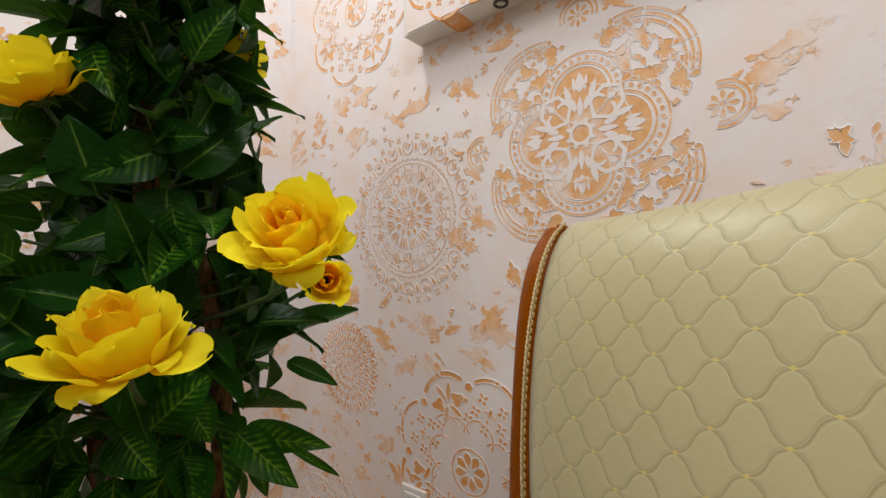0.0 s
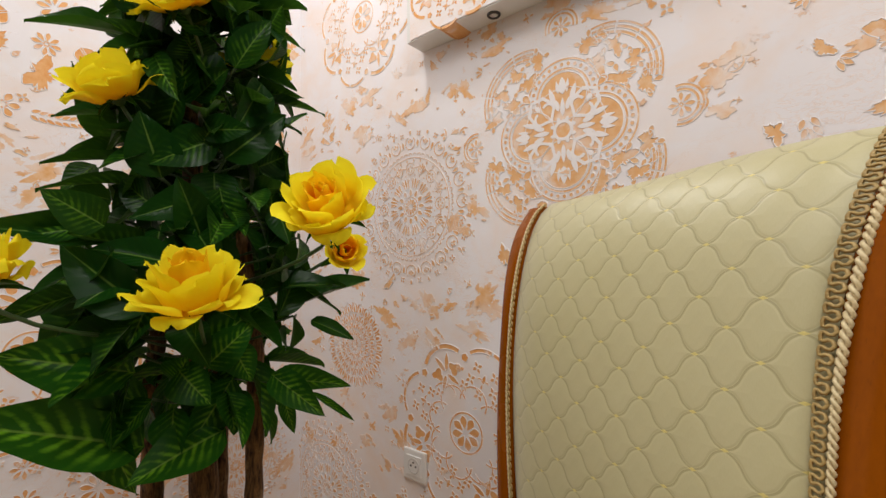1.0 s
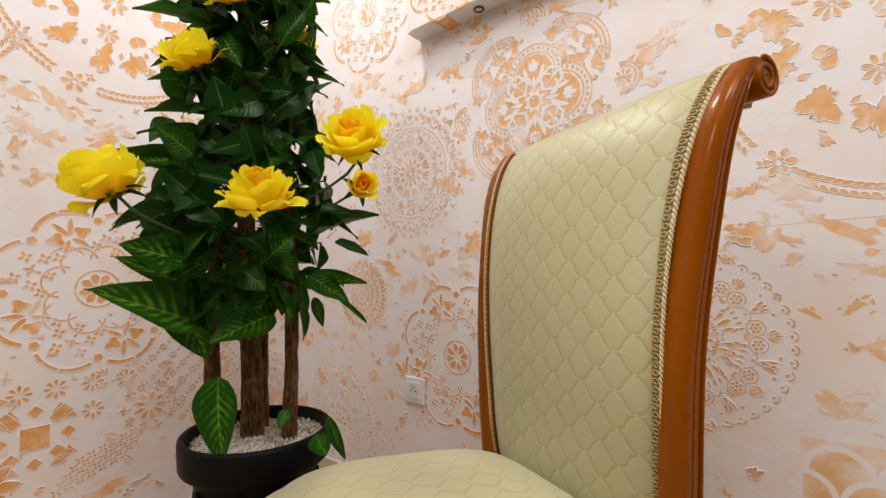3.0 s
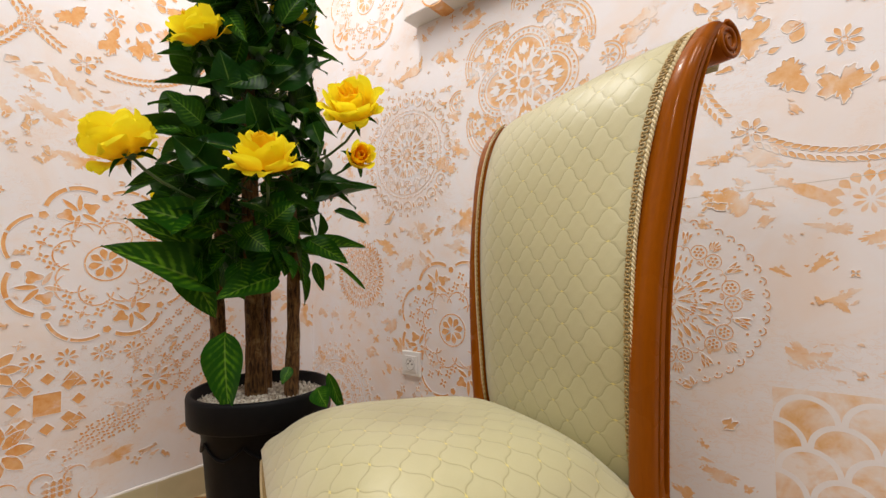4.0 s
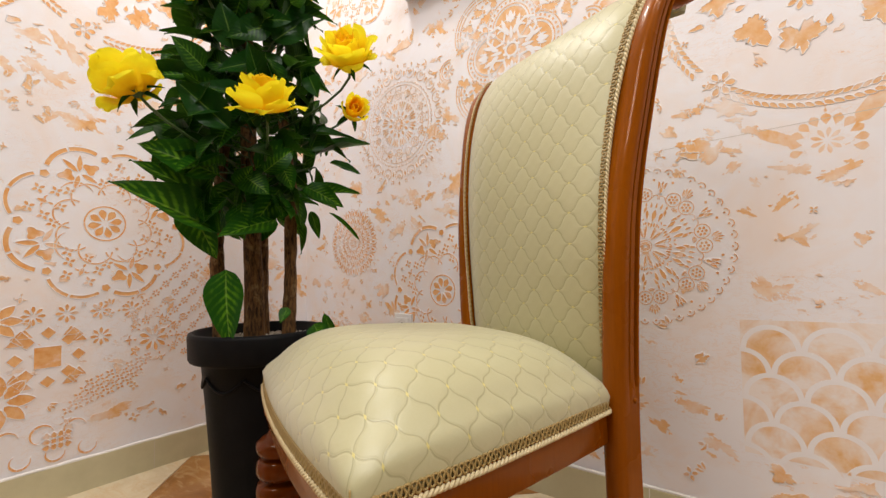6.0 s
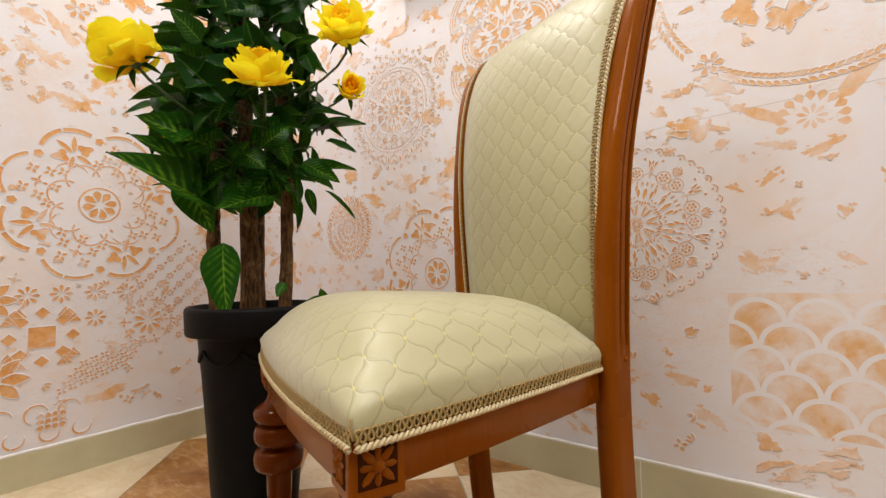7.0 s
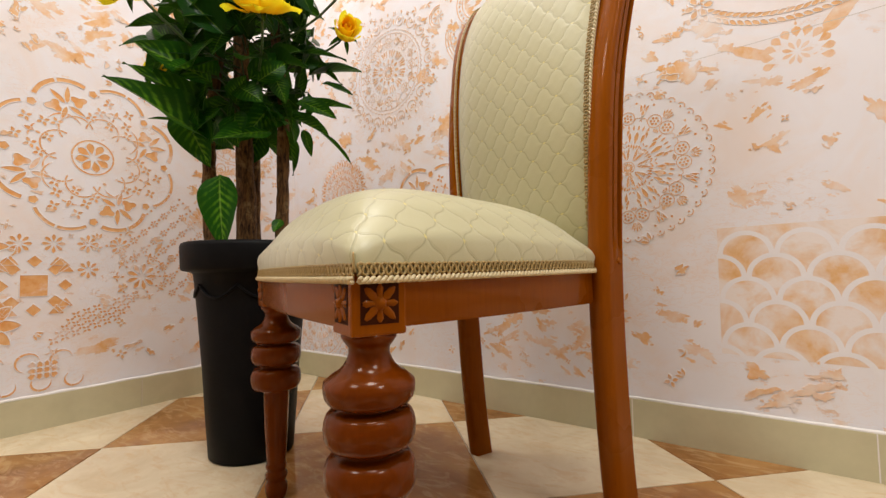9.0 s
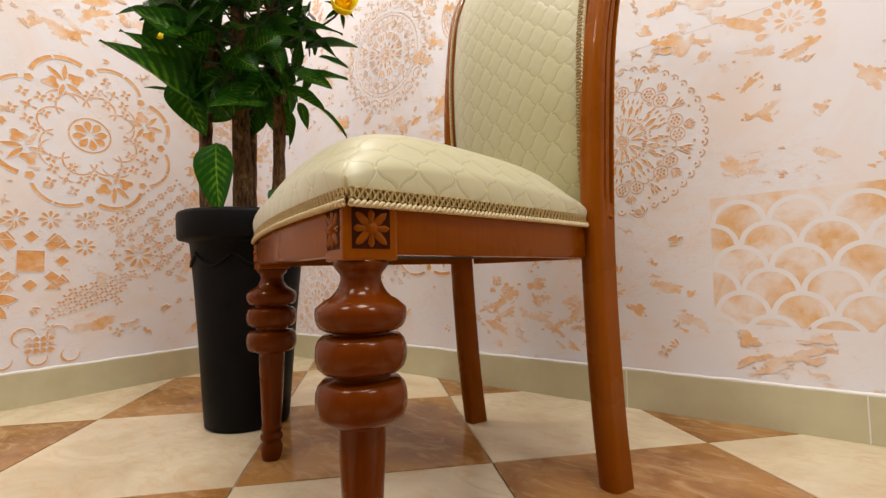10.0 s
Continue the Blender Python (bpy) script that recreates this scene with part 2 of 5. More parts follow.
CHROME = plain("dark_metal_ring", (0.05, 0.05, 0.05), (0.12, 0.12, 0.12), 0.3, 25, 0.5, 0.0, 0.0, 0.8)


# ---- mesh helpers ----
def mesh_of(name, verts, faces, mats, uvs=None, smooth=False, mat_ids=None):
    me = bpy.data.meshes.new(name)
    me.from_pydata([tuple(v) for v in verts], [], faces)
    for m in mats if isinstance(mats, (list, tuple)) else [mats]:
        me.materials.append(m)
    if uvs is not None:
        lay = me.uv_layers.new(name="uv")
        flat = [c for f in faces for i in f for c in uvs[i]]
        lay.data.foreach_set("uv", flat)
    if mat_ids is not None:
        me.polygons.foreach_set("material_index", mat_ids)
    if smooth:
        me.polygons.foreach_set("use_smooth", [True] * len(faces))
    me.update()
    return me


def put(name, me, parent=None, label="", at=None):
    ob = new(name, me)
    if parent is not None:
        ob.parent = parent
    if at is not None:
        ob.matrix_local = at
    if label:
        tagged(ob, label)
    return ob


def part(name, bm, material, parent, label="", smooth=False):
    """Links a bmesh as one mesh object under a thing or a part."""
    me = bpy.data.meshes.new(name)
    bmesh.ops.recalc_face_normals(bm, faces=bm.faces[:])
    bm.to_mesh(me)
    bm.free()
    me.materials.append(material)
    if smooth:
        me.polygons.foreach_set("use_smooth", [True] * len(me.polygons))
        me.set_sharp_from_angle(angle=radians(38))
    return put(name, me, parent, label)


def box_bm(lo, hi, bevel=0.0, seg=2):
    bm = bmesh.new()
    bmesh.ops.create_cube(bm, size=1.0)
    for v in bm.verts:
        v.co = [lo[i] + (v.co[i] + 0.5) * (hi[i] - lo[i]) for i in range(3)]
    if bevel:
        bmesh.ops.bevel(bm, geom=bm.edges[:], offset=bevel, segments=seg, affect="EDGES", profile=0.6)
    return bm


def tube_data(points, radius, sides=8, closed=False):
    """Vertices and faces of a tube along points; radius a number or a list."""
    pts = [Vector(p) for p in points]
    n = len(pts)
    verts, faces = [], []
    side = None
    for i, p in enumerate(pts):
        a = pts[(i - 1) % n] if closed or i > 0 else pts[i]
        b = pts[(i + 1) % n] if closed or i < n - 1 else pts[i]
        t = (b - a).normalized()
        if side is None:
            side = t.orthogonal().normalized()
        side = (side - t * side.dot(t)).normalized()
        up = t.cross(side)
        r = radius[i] if isinstance(radius, (list, tuple)) else radius
        for k in range(sides):
            w = 2 * math.pi * k / sides
            verts.append(p + (side * math.cos(w) + up * math.sin(w)) * r)
    for i in range(n if closed else n - 1):
        j = (i + 1) % n
        for k in range(sides):
            m = (k + 1) % sides
            faces.append((i * sides + k, i * sides + m, j * sides + m, j * sides + k))
    if not closed:
        faces.append(tuple(range(sides))[::-1])
        faces.append(tuple((n - 1) * sides + k for k in range(sides)))
    return verts, faces


def lathe_data(profile, sides=32, cap=True):
    """Turned form from (radius, height) pairs."""
    verts, faces = [], []
    for r, z in profile:
        for k in range(sides):
            w = 2 * math.pi * k / sides
            verts.append((r * math.cos(w), r * math.sin(w), z))
    for i in range(len(profile) - 1):
        for k in range(sides):
            m = (k + 1) % sides
            faces.append((i * sides + k, i * sides + m, (i + 1) * sides + m, (i + 1) * sides + k))
    if cap:
        faces.append(tuple(range(sides))[::-1])
        faces.append(tuple((len(profile) - 1) * sides + k for k in range(sides)))
    return verts, faces


def joined(chunks):
    verts, faces = [], []
    for v, f in chunks:
        base = len(verts)
        verts += list(v)
        faces += [tuple(i + base for i in face) for face in f]
    return verts, faces


def smooth_line(keys, steps):
    """A smooth curve through keys: tuples whose first entry rises."""
    out = []
    for s in range(steps + 1):
        t = keys[0][0] + (keys[-1][0] - keys[0][0]) * s / steps
        for i in range(len(keys) - 1):
            if t <= keys[i + 1][0] + 1e-9:
                break
        k0, k1 = keys[i], keys[i + 1]
        f = (t - k0[0]) / (k1[0] - k0[0])
        row = [t]
        for c in range(1, len(k0)):
            def slope(j):
                a, b = keys[max(j - 1, 0)], keys[min(j + 1, len(keys) - 1)]
                return (b[c] - a[c]) / (b[0] - a[0])
            h = k1[0] - k0[0]
            row.append((2 * f**3 - 3 * f**2 + 1) * k0[c] + (f**3 - 2 * f**2 + f) * h * slope(i) + (3 * f**2 - 2 * f**3) * k1[c] + (f**3 - f**2) * h * slope(i + 1))
        out.append(tuple(row))
    return out


# ---- the setting ----
def slab(name, lo, hi, material, label, category):
    ob = part(name, box_bm(lo, hi), material, None)
    return tagged(ob, label, category, kind="structure")


floor = slab("floor", (WALL_X - 0.5, ROOM_Y - 0.5, -0.12), (ROOM_X + 0.5, WALL_Y + 0.5, -0.004), GROUT, "floor of cream and brown marbled tiles laid diagonally", "floor")
wall_back = slab("wall_back", (WALL_X - 0.5, WALL_Y, -0.1), (ROOM_X + 0.5, WALL_Y + 0.5, ROOM_Z), PLASTER, "pinkish white plaster wall with ochre stencilled medallions", "wall")
wall_side = slab("wall_side", (WALL_X - 0.5, ROOM_Y - 0.5, -0.1), (WALL_X, WALL_Y, ROOM_Z), PLASTER, "pinkish white plaster wall with ochre stencilled rosettes", "wall")
# two unseen walls close the room; their dark taupe is picked to weaken fill light
slab("wall_far", (ROOM_X, ROOM_Y - 0.5, -0.1), (ROOM_X + 0.5, WALL_Y, ROOM_Z), TAUPE, "unseen plain wall, dark taupe to cut bounced light", "wall")
slab("wall_rear", (WALL_X, ROOM_Y - 0.5, -0.1), (ROOM_X, ROOM_Y, ROOM_Z), TAUPE, "unseen plain wall, dark taupe to cut bounced light", "wall")
slab("ceiling", (WALL_X - 0.5, ROOM_Y - 0.5, ROOM_Z), (ROOM_X + 0.5, WALL_Y + 0.5, ROOM_Z + 0.1), WHITE, "plain white painted ceiling", "ceiling")

skirting_back = slab("baseboard_back", (WALL_X, WALL_Y - 0.016, 0.0), (ROOM_X, WALL_Y, 0.094), SKIRT, "olive cream ceramic skirting under a white caulk line", "baseboard")
skirting_side = slab("baseboard_side", (WALL_X, ROOM_Y, 0.0), (WALL_X + 0.017, WALL_Y - 0.016, 0.094), SKIRT, "olive cream ceramic skirting under a white caulk line", "baseboard")


def caulk_bead(parent, a, b):
    rnd = random.Random(3)
    steps = 90
    pts = [Vector(a).lerp(Vector(b), i / steps) + Vector((0, 0, rnd.uniform(-0.0012, 0.0012))) for i in range(steps + 1)]
    v, f = tube_data(pts, [0.0055 + rnd.uniform(-0.0012, 0.0012) for _ in pts], 6)
    put("caulk_line", mesh_of("caulk_line", v, f, CAULK, smooth=True), parent, "white caulk line")


caulk_bead(skirting_back, (WALL_X + 0.02, WALL_Y - 0.010, 0.0955), (ROOM_X, WALL_Y - 0.010, 0.0955))
caulk_bead(skirting_side, (WALL_X + 0.010, ROOM_Y, 0.0955), (WALL_X + 0.010, WALL_Y - 0.018, 0.0955))
for x in (0.045, -0.405, -0.855, 0.495, 0.945):
    part("joint", box_bm((x - 0.0012, WALL_Y - 0.0168, 0.001), (x + 0.0012, WALL_Y - 0.0155, 0.0935)), CAULK, skirting_back)
for y in (0.235, -0.215, -0.665):
    part("joint", box_bm((WALL_X + 0.0165, y - 0.001, 0.001), (WALL_X + 0.0178, y + 0.001, 0.0935)), GROUT, skirting_side)


# ---- the chair ----
chair = new("dining_chair")
chair.matrix_world = pose(-0.238, 0.018, 0, 0, 0, -23)
tagged(chair, "cherry wood dining chair upholstered in champagne ogee satin, on the tiles", "chair")

SEAT_Z, RAIL_LOW = 0.423, 0.372
SEAT_KEYS = [(0.0, 0.278), (0.15, 0.255), (0.30, 0.225), (0.45, 0.192)]   # depth, half width


def half_width(y):
    return float(np.interp(y, [k[0] for k in SEAT_KEYS], [k[1] for k in SEAT_KEYS]))


def seat_front(x):
    """Depth of the bowed front edge at x."""
    return -0.018 * (1 - (x / 0.278) ** 2)


def cushion_point(u, v):
    """A point of the domed cushion; u across and v back, both from -1 to 1."""
    y = (v + 1) / 2 * 0.45
    x = u * half_width(y)
    y += seat_front(x) * (1 - v) / 2
    h = ((1 - abs(u) ** 3.4) * (1 - abs(v) ** 3.8)) ** 0.5
    z = SEAT_Z + 0.004 + (0.118 - 0.012 * v) * h
    bulge = 0.010 * math.sin(min(h / 0.45, 1.0) * math.pi)
    return (x + math.copysign(bulge, u) * (abs(u) > 0.6), y - bulge * (v < -0.6), z)


def seat_cushion():
    nx, ny = 44, 40
    seams = []
    verts, faces = [], []

    def eased(k, n):
        w = -1 + 2 * k / n
        return math.sin(w * math.pi / 2) * 0.5 + w * 0.5

    for j in range(ny + 1):
        for i in range(nx + 1):
            verts.append(cushion_point(eased(i, nx), eased(j, ny)))
    pts = np.array(verts).reshape(ny + 1, nx + 1, 3)
    du = np.linalg.norm(np.diff(pts, axis=1), axis=2)
    dv = np.linalg.norm(np.diff(pts, axis=0), axis=2)
    au = np.concatenate([np.zeros((ny + 1, 1)), np.cumsum(du, 1)], 1)
    av = np.concatenate([np.zeros((1, nx + 1)), np.cumsum(dv, 0)], 0)
    au -= au[:, nx // 2:nx // 2 + 1]
    av -= av[ny // 2:ny // 2 + 1, :]
    uvs = [(float(p), float(q)) for p, q in zip(au.ravel(), av.ravel())]
    for sgn in (1, -1):
        line = [Vector(cushion_point(sgn * w, -w)) + Vector((sgn * 0.0004, -0.0006, 0.0)) for w in np.linspace(0.9995, 0.955, 10)]
        seams.append(line)
    for j in range(ny):
        for i in range(nx):
            a = j * (nx + 1) + i
            faces.append((a, a + 1, a + nx + 2, a + nx + 1))
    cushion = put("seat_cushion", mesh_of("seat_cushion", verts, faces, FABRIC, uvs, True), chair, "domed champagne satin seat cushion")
    for line in seams:
        v, f = tube_data(line, 0.0011, 6)
        put("seam", mesh_of("seam", v, f, BRAID_DARK, smooth=True), cushion, "dark corner seam")


seat_cushion()


def rail(name, line, inset):
    """A seat rail along a plan line of outer points."""
    verts, faces = [], []
    prof = [(0.0, RAIL_LOW + 0.004), (0.003, RAIL_LOW), (0.024, RAIL_LOW), (0.024, SEAT_Z + 0.004), (0.001, SEAT_Z + 0.004)]
    for i, (x, y) in enumerate(line):
        a, b = line[max(i - 1, 0)], line[min(i + 1, len(line) - 1)]
        t = Vector((b[0] - a[0], b[1] - a[1])).normalized()
        nrm = Vector((t.y, -t.x)) * inset
        for d, z in prof:
            verts.append((x - nrm.x * d, y - nrm.y * d, z))
    m = len(prof)
    for i in range(len(line) - 1):
        for k in range(m):
            q = (k + 1) % m
            faces.append((i * m + k, (i + 1) * m + k, (i + 1) * m + q, i * m + q))
    faces.append(tuple(range(m)))
    faces.append(tuple((len(line) - 1) * m + k for k in range(m))[::-1])
    bm = bmesh.new()
    vs = [bm.verts.new(v) for v in verts]
    for f in faces:
        bm.faces.new([vs[i] for i in f])
    part(name, bm, WOOD, chair, "", True)


front_line = [(x, seat_front(x) + 0.003) for x in np.linspace(-0.225, 0.225, 17)]
rail("front_rail", front_line, 1)
rail("side_rail", [(half_width(y) - 0.003, y) for y in np.linspace(0.05, 0.447, 12)], 1)
rail("side_rail", [(-half_width(y) + 0.003, y) for y in np.linspace(0.05, 0.447, 12)], -1)
rail("rear_rail", [(x, 0.470) for x in np.linspace(-0.18, 0.18, 4)], 1)
part("seat_underside", box_bm((-0.19, 0.01, RAIL_LOW + 0.012), (0.19, 0.46, RAIL_LOW + 0.018)), plain("black_lining_cloth", (0.010, 0.010, 0.010), (0.022, 0.02, 0.02), 0.9, 200), chair, "black lining cloth under the seat")


def front_leg(x, y):
    prof = [(0.0155, 0.0), (0.0175, 0.004), (0.0205, 0.015), (0.0205, 0.026), (0.017, 0.032), (0.0175, 0.035), (0.0205, 0.040), (0.0205, 0.046), (0.017, 0.051),
            (0.0175, 0.054), (0.0195, 0.058), (0.0195, 0.062), (0.0175, 0.066), (0.0175, 0.068), (0.0200, 0.11), (0.0225, 0.16), (0.0240, 0.200), (0.0240, 0.205)]

    def ring(zc, half, r, neck):
        rows = [(neck, zc - half)]
        for k in range(9):
            w = -math.pi / 2 + math.pi * k / 8
            rows.append((neck + (r - neck) * abs(math.cos(w)) ** 0.55, zc + half * 0.93 * math.sin(w)))
        return rows + [(neck, zc + half)]

    prof += ring(0.2275, 0.0225, 0.0465, 0.029) + ring(0.2735, 0.0205, 0.0465, 0.030)
    prof += [(0.030, 0.2955)] + [(0.029 + 0.0175 * abs(math.cos(-math.pi / 2 + math.pi * k / 10)) ** 0.55, 0.3135 + 0.0175 * math.sin(-math.pi / 2 + math.pi * k / 10)) for k in range(7)]
    prof += [(0.0375, 0.3265), (0.0310, 0.3300), (0.0265, 0.3345), (0.0232, 0.3400), (0.0208, 0.3470), (0.0210, 0.3525), (0.0245, 0.3570), (0.0280, 0.3620), (0.0285, 0.3668)]
    v, f = lathe_data(prof, 40)
    v = [(a + x, b + y, c) for a, b, c in v]
    leg = put("front_leg", mesh_of("front_leg", v, f, WOOD_RED, smooth=True), chair, "glossy red-brown turned leg with three rings")
    h = 0.029
    bm = box_bm((x - h, y - h, 0.366), (x + h, y + h, SEAT_Z + 0.004), 0.003)
    block = part("leg_block", bm, WOOD, leg, "square block carved with a flower")
    flower_panel(block, x, y, h)
    return leg


def flower_panel(block, x, y, h):
    """A carved flower on the two outer faces of a leg block; dark colour makes its ground look sunk."""
    zc = 0.3975
    for face in ("front", "side"):
        chunks, deep = [], []
        sgn = 1 if x > 0 else -1

        def on(a, b, out):
            return (x + a, y - h - out, zc + b) if face == "front" else (x + sgn * (h + out), y + sgn * a, zc + b)
        c = 0.020
        ring = [(-c, -c), (c, -c), (c, c), (-c, c)]
        # flat square in near-black wood: the shade of the carving, put in as colour
        deep.append(([on(a, b, 0.0004) for a, b in ring] + [on(a, b, -0.0006) for a, b in ring], [(0, 1, 2, 3), (0, 4, 5, 1), (1, 5, 6, 2), (2, 6, 7, 3), (3, 7, 4, 0)]))
        for k in range(8):
            w = k * math.pi / 4
            length = 0.0185 if k % 2 == 0 else 0.022
            rows = [(0.004, 0.002), (0.010, 0.0030 if k % 2 == 0 else 0.0042), (length * 0.8, 0.0036), (length, 0.0012)]
            vs, fs = [], []
            for r, half in rows:
                for side, out in ((-1, 0.0006), (0, 0.0030), (1, 0.0006)):
                    vs.append(on(r * math.cos(w) - side * half * math.sin(w), r * math.sin(w) + side * half * math.cos(w), out))
            for i in range(3):
                for s in range(2):
                    fs.append((i * 3 + s, i * 3 + s + 1, i * 3 + s + 4, i * 3 + s + 3))
            chunks.append((vs, fs))
        vs, fs = [on(0, 0, 0.0058)], []
        for i, (r, out) in enumerate(((0.0042, 0.0050), (0.0072, 0.0006))):
            for k in range(12):
                w = 2 * math.pi * k / 12
                vs.append(on(r * math.cos(w), r * math.sin(w), out))
        for k in range(12):
            m = (k + 1) % 12
            fs += [(0, 1 + k, 1 + m), (1 + k, 13 + k, 13 + m, 1 + m)]
        chunks.append((vs, fs))
        v, f = joined(deep)
        put("carved_ground", mesh_of("carved_ground", v, f, RECESS_SHADE), block, "wood ground coloured dark as recess shade")
        v, f = joined(chunks)
        put("carved_flower", mesh_of("carved_flower", v, f, WOOD, smooth=True), block)


front_leg(0.243, 0.026)
front_leg(-0.243, 0.026)

# back posts: height, front depth, back depth, outer half width
POST = [(0.0, 0.453, 0.500, 0.213), (0.12, 0.439, 0.486, 0.214), (0.30, 0.427, 0.474, 0.216), (0.43, 0.423, 0.470, 0.219), (0.60, 0.423, 0.470, 0.226), (0.75, 0.428, 0.474, 0.234),
        (0.90, 0.447, 0.489, 0.246), (1.00, 0.468, 0.508, 0.257), (1.07, 0.497, 0.531, 0.266), (1.115, 0.533, 0.553, 0.270)]


def post_at(z):
    return [float(np.interp(z, [k[0] for k in POST], [k[i] for k in POST])) for i in (1, 2, 3)]


def back_post(sgn):
    rows = smooth_line(POST, 56)
    thick = 0.036
    verts, faces = [], []
    m = 0
    for z, yf, yb, xo in rows:
        d = yb - yf
        g = 0.0 if z < 0.45 else min(1.0, (z - 0.45) / 0.03) * min(1.0, max(0.0, (1.10 - z) / 0.06))
        sec = [(thick, 0.006), (thick - 0.002, 0.0025), (thick - 0.007, 0.0003), (thick / 2, -0.0014), (0.011, -0.0006), (0.006, 0.0012), (0.0022, 0.0050), (0.0003, 0.0100), (0.0, 0.014), (0.0, d * 0.42), (0.0060 * g, d * 0.45), (0.0060 * g, d * 0.48), (0.0010 * g, d * 0.53), (0.0008 * g, d * 0.70),
               (0.0100 * g, d * 0.74), (0.0100 * g, d * 0.83), (0.0006 * g, d * 0.88), (0.0, d * 0.93), (0.004, d), (thick - 0.004, d), (thick, d - 0.004)]
        m = len(sec)
        wide = 0.007 if sgn < 0 and z > 0.45 else 0.0
        verts += [(sgn * (xo + wide * min(1.0, (z - 0.45) / 0.1) * (1 - a / thick) - a), yf + b, z) for a, b in sec]
    for i in range(len(rows) - 1):
        for k in range(m):
            q = (k + 1) % m
            faces.append((i * m + k, i * m + q, (i + 1) * m + q, (i + 1) * m + k))
    faces.append(tuple(range(m)))
    faces.append(tuple((len(rows) - 1) * m + k for k in range(m)))
    bm = bmesh.new()
    vs = [bm.verts.new(v) for v in verts]
    for f in faces:
        bm.faces.new([vs[i] for i in f])
    post = part("back_post", bm, WOOD, chair, "", True)
    # the scroll that ends the post: a spiral roll with a relief on its outer face
    cy, cz, r0 = 0.563, 1.090, 0.0275
    xo = 0.272
    v, f = lathe_data([(0.006, 0.0), (r0 - 0.003, 0.0), (r0, 0.003), (r0, thick - 0.003), (r0 - 0.003, thick), (0.002, thick)], 32)
    v = [(sgn * (xo - 0.002 - c), cy + a, cz + b) for a, b, c in v]
    put("scroll", mesh_of("scroll", v, f, WOOD, smooth=True), post, "rolled scroll end")
    pts, rad = [], []
    for k in range(70):
        w = math.pi * 0.55 - k / 69 * math.pi * 4.2 * 1.0
        r = (r0 - 0.003) * (1 - k / 69) ** 0.85 + 0.004
        pts.append((sgn * (xo - 0.002), cy + r * math.cos(w), cz + r * math.sin(w)))
        rad.append(0.0044 - 0.0012 * k / 69)
    v, f = tube_data(pts, rad, 8)
    put("volute", mesh_of("volute", v, f, WOOD, smooth=True), post)
    v, f = lathe_data([(0.0045, 0.0), (0.0045, 0.0015), (0.003, 0.003), (0.001, 0.0034)], 12)
    zp = 0.438
    v = [(sgn * (post_at(zp)[2] + c - 0.001), post_at(zp)[0] + 0.034 + a, zp + b) for a, b, c in v]
    put("peg", mesh_of("peg", v, f, WOOD, smooth=True), post)


back_post(1)
back_post(-1)

# upholstered back: height, front depth
BACK = [(0.430, 0.447), (0.50, 0.430), (0.60, 0.424), (0.72, 0.422), (0.82, 0.427), (0.92, 0.441), (1.00, 0.462), (1.06, 0.487), (1.10, 0.513), (1.118, 0.535)]


def back_upholstery():
    rows = smooth_line(BACK, 44)
    rows += [(1.122, 0.556), (1.112, 0.578), (1.090, 0.588), (1.066, 0.583)]
    nx = 34
    verts, faces, uvs = [], [], []
    along = 0.0
    last = None
    for z, yf in rows:
        if last:
            along += math.hypot(z - last[0], yf - last[1])
        last = (z, yf)
        half = post_at(min(z, 1.11))[2] - 0.030
        for i in range(nx + 1):
            u = -1 + 2 * i / nx
            puff = 0.022 * (1 - abs(u) ** 7) - 0.011
            verts.append((u * half, yf - puff + 0.006, z))
            uvs.append((u * half, along))
    n = len(rows)
    for j in range(n - 1):
        for i in range(nx):
            a = j * (nx + 1) + i
            faces.append((a, a + 1, a + nx + 2, a + nx + 1))
    # rear sheet
    base = len(verts)
    for z in np.linspace(1.066, 0.44, 14):
        yb = post_at(z)[1] - 0.006
        half = post_at(z)[2] - 0.030
        for i in range(nx + 1):
            u = -1 + 2 * i / nx
            verts.append((u * half, yb + 0.006 * (1 - u**4), float(z)))
            uvs.append((u * half, float(z)))
    for j in range(13):
        for i in range(nx):
            a = base + j * (nx + 1) + i
            faces.append((a, a + 1, a + nx + 2, a + nx + 1))
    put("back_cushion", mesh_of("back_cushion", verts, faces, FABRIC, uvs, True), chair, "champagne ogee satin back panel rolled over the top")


back_upholstery()


